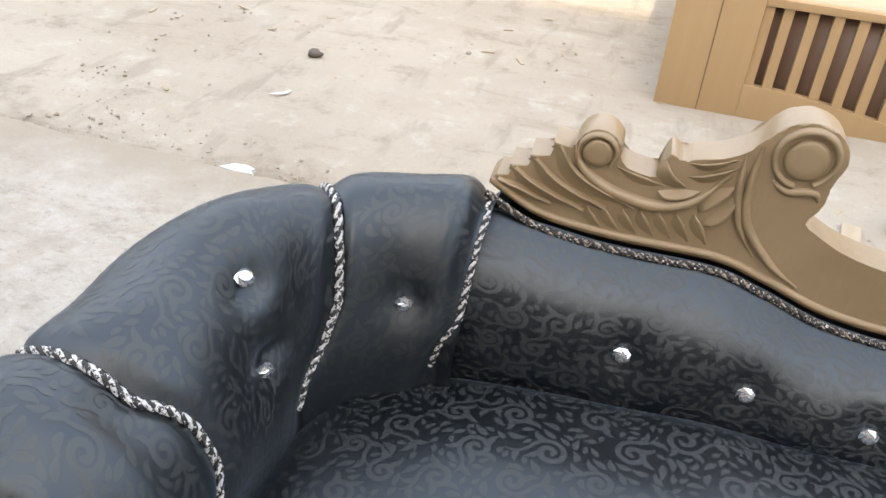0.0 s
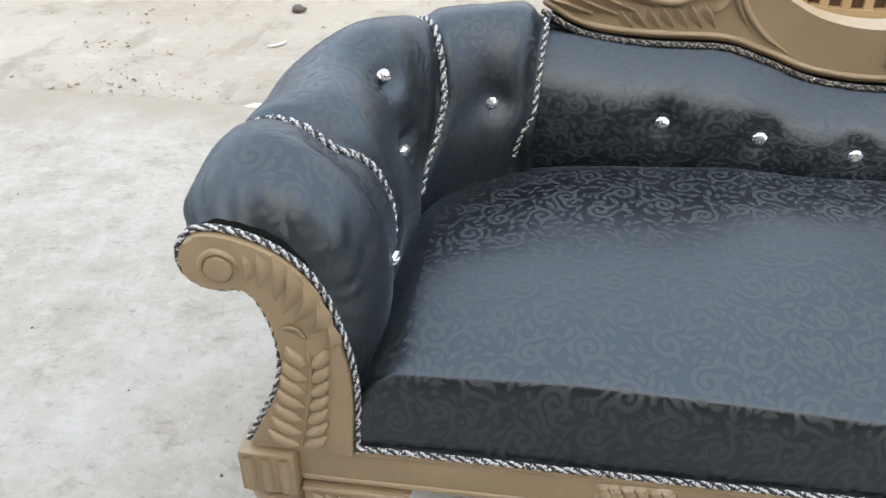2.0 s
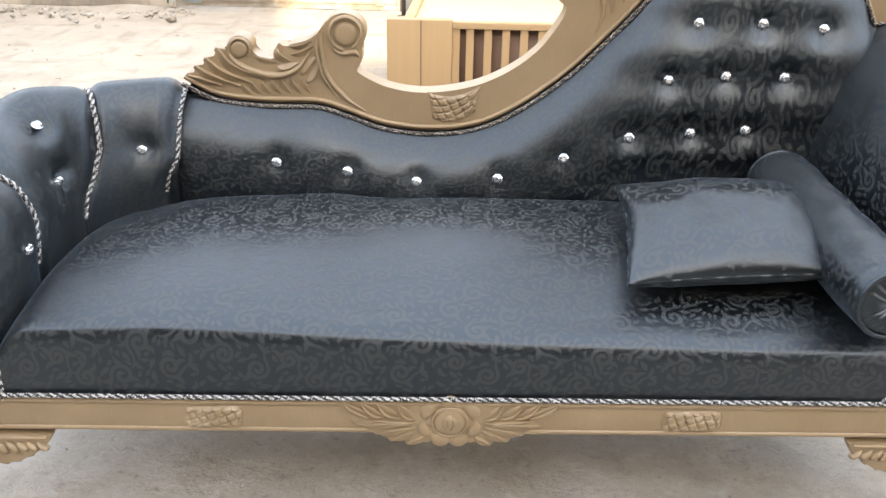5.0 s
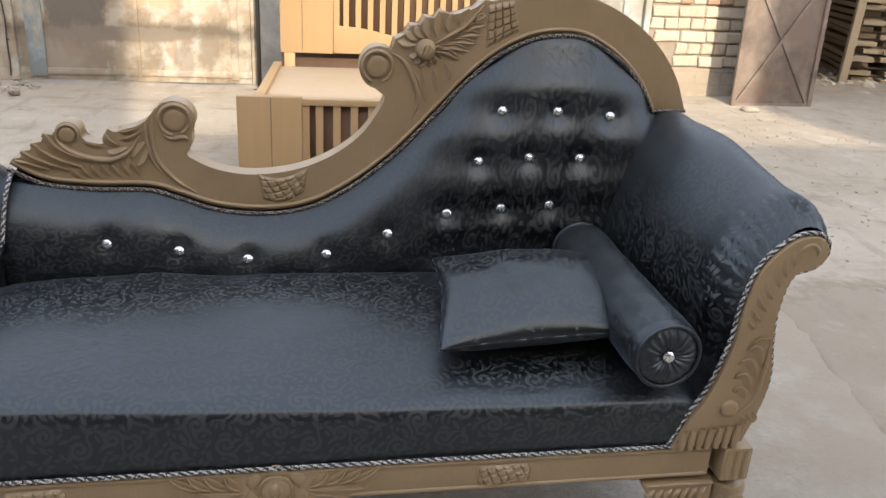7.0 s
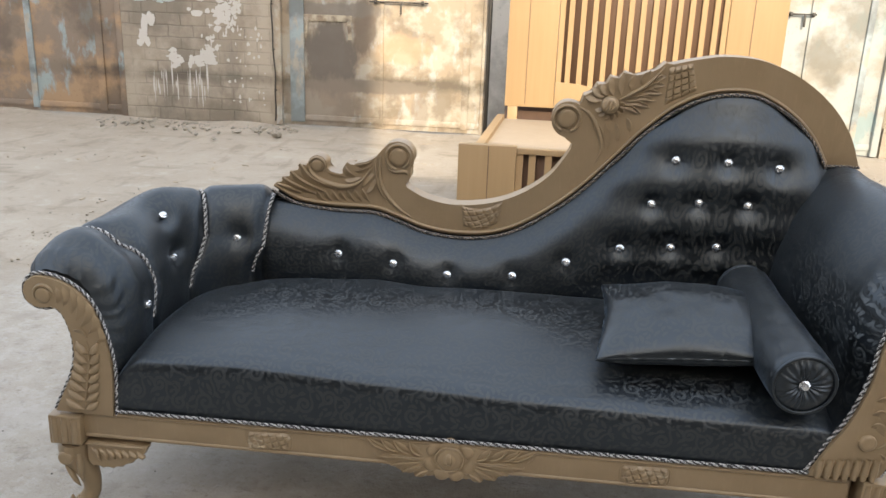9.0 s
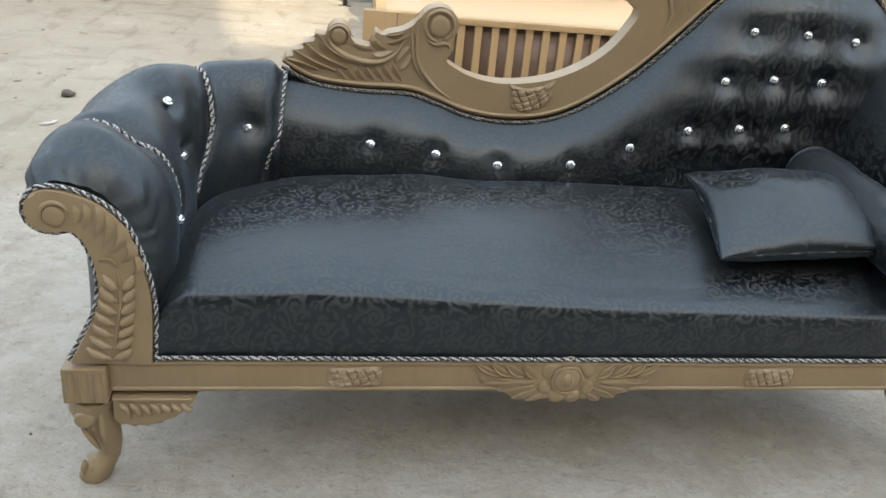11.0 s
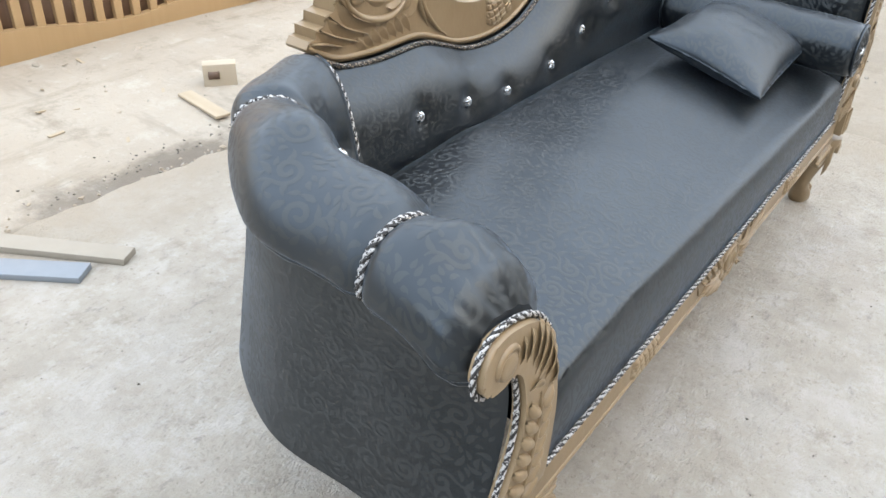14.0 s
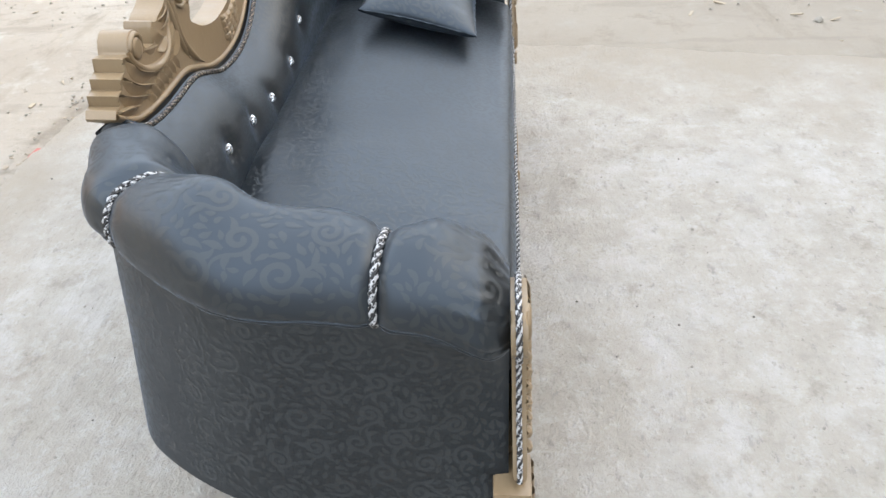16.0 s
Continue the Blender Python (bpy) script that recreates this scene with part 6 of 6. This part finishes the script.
# ---- brick pier and the open gate leaf beside it ----
def brick_wall():
    x0, x1 = 2.875, 3.78
    bm = box((x1 - x0, 0.22, 2.36), ((x0 + x1) / 2, WY + 0.135, 1.08), 0.004)
    wall = tagged(part("wall_east", bm, MORTAR, sharp=40), "old buff brick pier with crumbling mortar", "wall", kind="structure")
    skirt = box((x1 - x0 - 0.01, 0.03, 0.34), ((x0 + x1) / 2, WY + 0.012, 0.06), 0.004)
    part("mortar_coat", skirt, PLASTER, wall, "smeared grey mortar skirt", sharp=40)
    rnd = random.Random(8)

    def shape(w):
        b = box((w, 0.10, 0.091), (0, 0, 0), 0)
        bmesh.ops.bevel(b, geom=list(b.edges), offset=0.010, segments=1, affect="EDGES")
        for v in b.verts:
            v.co += Vector((rnd.uniform(-1, 1) * 0.006, rnd.uniform(-1, 1) * 0.004, rnd.uniform(-1, 1) * 0.0045))
        return mesh_of("brick", b, BRICK, False)

    stretchers, headers = [shape(0.230) for _ in range(5)], [shape(0.113) for _ in range(5)]
    z, row = 0.245, 0
    while z < 2.15:
        w = 0.121 if row % 2 else 0.238
        x = x0 + (0.0 if row % 2 else 0.02 * (row % 4))
        while x < x1 - 0.06:
            # the lowest courses by the door are smeared over
            if z < 0.44 and x < 2.98 + 0.35 * (0.44 - z):
                x += w
                continue
            ob = new("brick", rnd.choice(headers if row % 2 else stretchers))
            cx = min(x + w / 2, x1 - w / 2 + 0.03)
            ob.matrix_world = pose(cx + rnd.uniform(-0.004, 0.004), WY + 0.052 + rnd.uniform(-0.008, 0.008), z + 0.04 + rnd.uniform(-0.004, 0.004), rnd.uniform(-2.5, 2.5), rnd.uniform(-1.6, 1.6), rnd.uniform(-2, 2))
            ob.parent = wall
            ob.matrix_parent_inverse = wall.matrix_world.inverted()
            x += w
        z += 0.106
        row += 1


def gate_leaf():
    ob = thing("gate_leaf", "brown rusty sheet-metal gate leaf standing open, with crossed braces", "gate", (3.535, 5.45, -0.05), turn=3)
    w, h = 0.765, 2.25
    part("sheet", box((w, 0.008, h), (w / 2, 0.012, h / 2), 0.002), LEAF_METAL, ob, sharp=40)
    for x in (0.02, w - 0.02):
        part("gate_frame", box((0.04, 0.03, h), (x, 0, h / 2), 0.003), LEAF_METAL, ob, sharp=40)
    for z in (0.02, 1.13, h - 0.02):
        part("gate_frame", box((w - 0.08, 0.03, 0.04), (w / 2, 0, z), 0.003), LEAF_METAL, ob, sharp=40)
    for z0 in (0.04, 1.15):
        long = math.hypot(w - 0.08, 1.07)
        a = math.atan2(1.07, w - 0.08)
        for s in (-1, 1):
            part("brace", box((long, 0.012, 0.026), (w / 2, -0.004 - 0.004 * s, z0 + 0.535), 0.003, turn=Euler((0, -s * a, 0))), LEAF_METAL, ob, sharp=40)


gate_leaf()


# ---- timber store beyond the gate ----
def timber_stack():
    ob = thing("timber_stack", "stack of sawn timber boards stored under a dark shed", "timber", (6.45, 7.9, DIRT_Z), turn=-20)
    rnd = random.Random(3)
    for lay in range(13):
        for k in range(3):
            part("plank", box((0.22, 2.0 + rnd.uniform(-0.2, 0.2), 0.05), (-0.30 + 0.27 * k + rnd.uniform(-0.04, 0.04), rnd.uniform(-0.1, 0.1), 0.05 + 0.075 * lay), 0.004, turn=Euler((0, 0, rnd.uniform(-0.05, 0.05)))), RAW, ob, smooth=False)
        for y in (-0.8, 0.8):
            part("batten", box((0.85, 0.05, 0.022), (0, y, 0.086 + 0.075 * lay), 0), RAW, ob, smooth=False)


timber_stack()
post = thing("plank", "raw timber plank leaning upright by the store", "plank", (5.62, 7.0, DIRT_Z))
part("board", box((0.09, 0.05, 2.4), (0, 0, 1.19), 0.005, turn=Euler((0, radians(3), 0))), RAW, post, sharp=40)


def yard_shell():
    """Plain walls that close the yard: the shed beyond the gate, the ends, and unseen walls behind, added to block and
    shape the sun.
    """
    dark = plain("shed_wall", (0.132, 0.112, 0.096), 0.95, 0, 0.3, 3)
    for name, size, at, mat in (
        ("wall_shed_back", (9.0, 0.25, 4.0), (8.6, 10.4, 1.9), dark),
        ("wall_shed_side", (0.25, 4.4, 4.0), (3.90, 8.15, 1.9), dark),
        ("wall_far_east", (0.25, 16.0, 3.2), (13.0, 2.4, 1.5), ROUGH_WALL),
        ("wall_far_west", (0.25, 16.2, 2.2), (-9.2, -2.1, 1.0), ROUGH_WALL),
        # unseen, added: tall walls block the sun, the low one lets its patch through
        ("wall_south_low", (5.2, 0.3, 7.1), (4.1, -10.15, 3.5), ROUGH_WALL),
        ("wall_south_west", (17.0, 0.3, 10.0), (-7.0, -10.15, 4.95), ROUGH_WALL),
        ("wall_south_east", (8.8, 0.3, 10.0), (11.1, -10.15, 4.95), ROUGH_WALL),
    ):
        tagged(part(name, box(size, at, 0.01), mat, sharp=40), "plain rendered wall added to close the yard", "wall", kind="structure")
    tagged(part("shed_roof", box((9.2, 4.8, 0.12), (8.6, 8.1, 3.0), 0.01), dark, sharp=40), "plain shed roof", "roof", kind="structure")


yard_shell()


# ---- litter ----
def lump(size, rnd, flat=0.6):
    bm = bmesh.new()
    bmesh.ops.create_icosphere(bm, subdivisions=2, radius=1.0)
    off = Vector((rnd.uniform(0, 50), rnd.uniform(0, 50), rnd.uniform(0, 50)))
    for v in bm.verts:
        r = 1 + 0.45 * noise.noise(v.co * 1.3 + off) + 0.2 * noise.noise(v.co * 3 + off)
        v.co = Vector((v.co.x * size * r, v.co.y * size * r * 0.75, v.co.z * size * r * flat))
    return bm


def slab_chip(points, thick, rnd):
    """A flat broken flake."""
    bm = bmesh.new()
    top = [bm.verts.new((x, y, thick + rnd.uniform(0, thick))) for x, y in points]
    low = [bm.verts.new((x * 1.03, y * 1.03, 0)) for x, y in points]
    bm.faces.new(top)
    bm.faces.new(low[::-1])
    n = len(points)
    for k in range(n):
        bm.faces.new((top[k], low[k], low[(k + 1) % n], top[(k + 1) % n]))
    bmesh.ops.recalc_face_normals(bm, faces=bm.faces)
    return bm


RND = random.Random(11)
STONE = plain("stone", (0.277, 0.251, 0.211), 0.9, 0, 0.35, 40)
DARK_STONE = plain("dark_clod", (0.092, 0.079, 0.066), 0.95, 0, 0.4, 60)
PAPER = plain("white_plaster_chip", (0.502, 0.495, 0.475), 0.8, 0, 0.08, 60)
GREY_LAM = laminate("blue_grey_laminate", (0.160, 0.182, 0.208), (0.205, 0.228, 0.252), 0.5)
PINE = laminate("pale_pine", (0.33, 0.280, 0.212), (0.41, 0.352, 0.272), 0.65)
PALE_WOOD = laminate("dusty_batten", (0.245, 0.215, 0.175), (0.30, 0.268, 0.220), 0.7)

ob = tagged(part("stone", lump(0.034, RND, 0.5), DARK_STONE), "small dark clod lying on the earth", "stone")
ob.location = (-1.682, 2.672, DIRT_Z + 0.014)
ob = tagged(part("wood_shaving", slab_chip([(0, 0), (0.03, 0.008), (0.055, 0.035), (0.058, 0.068), (0.048, 0.062), (0.042, 0.036), (0.022, 0.018)], 0.003, RND), PAPER, smooth=False), "pale curled wood shaving on the earth", "shaving")
ob.location = (-1.665, 2.215, DIRT_Z + 0.006)
ob = tagged(part("plaster_flake", slab_chip([(-0.028, -0.01), (0.007, 0.024), (0.046, 0.030), (0.078, 0.010), (0.070, -0.004), (0.083, -0.012), (0.080, -0.024), (0.030, -0.026)], 0.006, RND), PAPER, smooth=False), "white broken plaster flake by the slab", "flake")
ob.location = (-1.51, 1.635, DIRT_Z + 0.012)


def offcut(name, label, size, at, turn, mat, category="plank"):
    ob = thing(name, label, category, at, turn=turn)
    part("board", box(size, (0, 0, size[2] / 2), 0.003), mat, ob, sharp=40)
    return ob


offcut("plank", "pale dusty wooden batten lying on the concrete", (0.45, 0.058, 0.018), (-0.622, 1.402, 0.0), -61, PALE_WOOD)
offcut("plank", "blue-grey laminated board strip lying on the concrete", (0.37, 0.066, 0.016), (-0.722, 1.376, 0.0), -56, GREY_LAM)
block = offcut("wood_block", "small notched pine block on the dusty ground", (0.12, 0.055, 0.085), (0.455, 2.055, DIRT_Z), -38, PINE, "block")
# nothing is cut: a dark patch on the face paints the notch's shade
part("notch", box((0.040, 0.004, 0.028), (-0.022, -0.0290, 0.045), 0), WENGE, block, "dark patch in place of a notch's shade")
offcut("wood_offcut", "thin pine offcut lying on the earth", (0.275, 0.055, 0.010), (0.270, 1.925, DIRT_Z + 0.006), 80, RAW, "offcut")


def veneer_scrap():
    """A torn strip of pale veneer, curled up along one long edge."""
    ob = thing("veneer_scrap", "torn curled strip of cream veneer on the earth", "veneer", (0.425, 1.735, DIRT_Z + 0.004), turn=14)

    def f(u, v):
        x = -0.19 + 0.38 * u + 0.012 * noise.noise((u * 7, v * 3, 2.0))
        y = (v - 0.5) * (0.085 + 0.035 * noise.noise((u * 5, 1.0, 4.0)) - 0.05 * u ** 4)
        z = 0.010 + 0.030 * (1 - v) ** 2 * (0.6 + 0.4 * math.sin(u * 7)) + 0.014 * noise.noise((u * 4, v * 2, 7.0))
        return Vector((x, y, max(0.001, z)))

    bm = grid(f, 26, 10)
    made = bmesh.ops.extrude_face_region(bm, geom=bm.faces[:])["geom"]
    bmesh.ops.translate(bm, verts=[q for q in made if isinstance(q, bmesh.types.BMVert)], vec=(0, 0, -0.003))
    bmesh.ops.recalc_face_normals(bm, faces=bm.faces)
    part("sheet", bm, PINE, ob)


veneer_scrap()
ob = tagged(part("paper_scrap", slab_chip([(-0.04, -0.012), (-0.02, 0.014), (0.04, 0.012), (0.036, -0.014)], 0.002, RND), plain("red_scrap", (0.363, 0.092, 0.073), 0.6, 0, 0.3, 50), smooth=False), "crumpled red and white scrap on the slab rim", "scrap")
ob.location = (0.71, 1.56, DIRT_Z + 0.004)
ob = tagged(part("stone", lump(0.075, RND, 0.40), STONE), "broken pale plaster lump below the gate", "stone")
ob.location = (3.62, 5.25, DIRT_Z + 0.02)


def litter(name, label, mat, count, where, size, seed, flat=0.6, chips=False):
    """Loose bits that nobody could count, scattered on one stretch of ground."""
    rnd = random.Random(seed)
    bm = bmesh.new()
    for _ in range(count):
        x, y, z = where(rnd)
        s = size * rnd.uniform(0.35, 1.0) * (1.8 if rnd.random() < 0.05 else 1.0)
        m = Matrix.LocRotScale((x, y, z), Euler((rnd.uniform(-0.3, 0.3), rnd.uniform(-0.3, 0.3), rnd.uniform(0, 6.28))), (s * (3.0 if chips else 1), s * rnd.uniform(0.5, 1), s * (0.25 if chips else flat)))
        if chips:
            bmesh.ops.create_cube(bm, size=1.6, matrix=m)
        else:
            made = bmesh.ops.create_icosphere(bm, subdivisions=1, radius=1, matrix=m)["verts"]
            for v in made:
                v.co += Vector((rnd.uniform(-1, 1), rnd.uniform(-1, 1), rnd.uniform(-1, 1))) * s * 0.22
    tagged(part(name, bm, mat, smooth=False), label, name.replace("_", " "), kind="stuff")


def on_dirt(rnd):
    while True:
        x, y = rnd.uniform(-5.5, 6.0), rnd.uniform(1.62, 5.6)
        if noise.noise((x * 0.9, y * 0.9, 6.0)) > rnd.uniform(-0.5, 0.5):
            return x, y, DIRT_Z + 0.003


def on_rim(rnd):
    if rnd.random() < 0.75:
        x = rnd.uniform(-4, 1.7)
        return x, 1.56 - 0.03 * x + abs(rnd.gauss(0, 0.07)), DIRT_Z + 0.003
    y = rnd.uniform(-2, 1.5)
    return 1.45 + 0.195 * y + abs(rnd.gauss(0, 0.07)), y, DIRT_Z + 0.003


def by_corner(rnd):
    t = rnd.random()
    return -2.42 + 0.70 * t + rnd.gauss(0, 0.08), 2.14 - 0.44 * t + rnd.gauss(0, 0.07), DIRT_Z + 0.004


def on_spill(rnd):
    return -0.14 + rnd.gauss(0, 0.24), 1.67 + abs(rnd.gauss(0, 0.06)), DIRT_Z + 0.004


def on_right(rnd):
    y = rnd.uniform(-3.0, 5.2)
    return 1.47 + 0.195 * min(y, 1.5) + 4.2 * rnd.random(), y, DIRT_Z + 0.003


def on_slab(rnd):
    return rnd.uniform(-3.2, 1.1), rnd.uniform(-1.6, 1.45), 0.001


def at_wall(rnd):
    return rnd.uniform(-4.0, -2.1), 5.74 - abs(rnd.gauss(0, 0.26)), DIRT_Z + 0.03


def at_timber(rnd):
    return 5.75 + rnd.gauss(0, 0.35), 7.4 + rnd.gauss(0, 0.5), DIRT_Z + 0.03


litter("pebbles", "small loose stones scattered over the earth", STONE, 260, on_dirt, 0.009, 21)
litter("pebbles", "small loose stones along the slab rim", STONE, 240, on_rim, 0.009, 22)
litter("pebbles", "small loose stones beside the slab", STONE, 900, on_right, 0.011, 23)
litter("clods", "brown crumbled clods along the slab", plain("brown_clod", (0.25, 0.21, 0.16), 0.95, 0, 0.35, 60), 70, by_corner, 0.0060, 33, 0.5)
litter("clods", "dry crumbled earth clods strewn over the yard", plain("dry_clod", (0.345, 0.300, 0.242), 0.95, 0, 0.3, 40), 420, on_dirt, 0.011, 34, 0.40)
litter("clods", "dry crumbled earth clods along the slab rim", plain("rim_clod", (0.30, 0.25, 0.19), 0.95, 0, 0.3, 40), 300, on_rim, 0.010, 35, 0.45)
litter("clods", "dark oily crumbs spilt on the earth behind the chaise", DARK_STONE, 55, on_spill, 0.0055, 36, 0.5)
litter("grit", "fine dark grit on the concrete", DARK_STONE, 150, on_slab, 0.0035, 24)
litter("grit", "fine pale grit on the concrete", STONE, 220, on_slab, 0.004, 29)
litter("wood_chips", "pale wood chips scattered over the earth", RAW, 170, on_dirt, 0.012, 25, chips=True)
litter("wood_chips", "pale wood chips beside the slab", RAW, 170, on_right, 0.012, 28, chips=True)
litter("rubble", "broken plaster and stones along the wall", STONE, 150, at_wall, 0.030, 26)
litter("rubble", "broken bricks and stones by the timber", BRICK, 130, at_timber, 0.055, 27)
brick_wall()
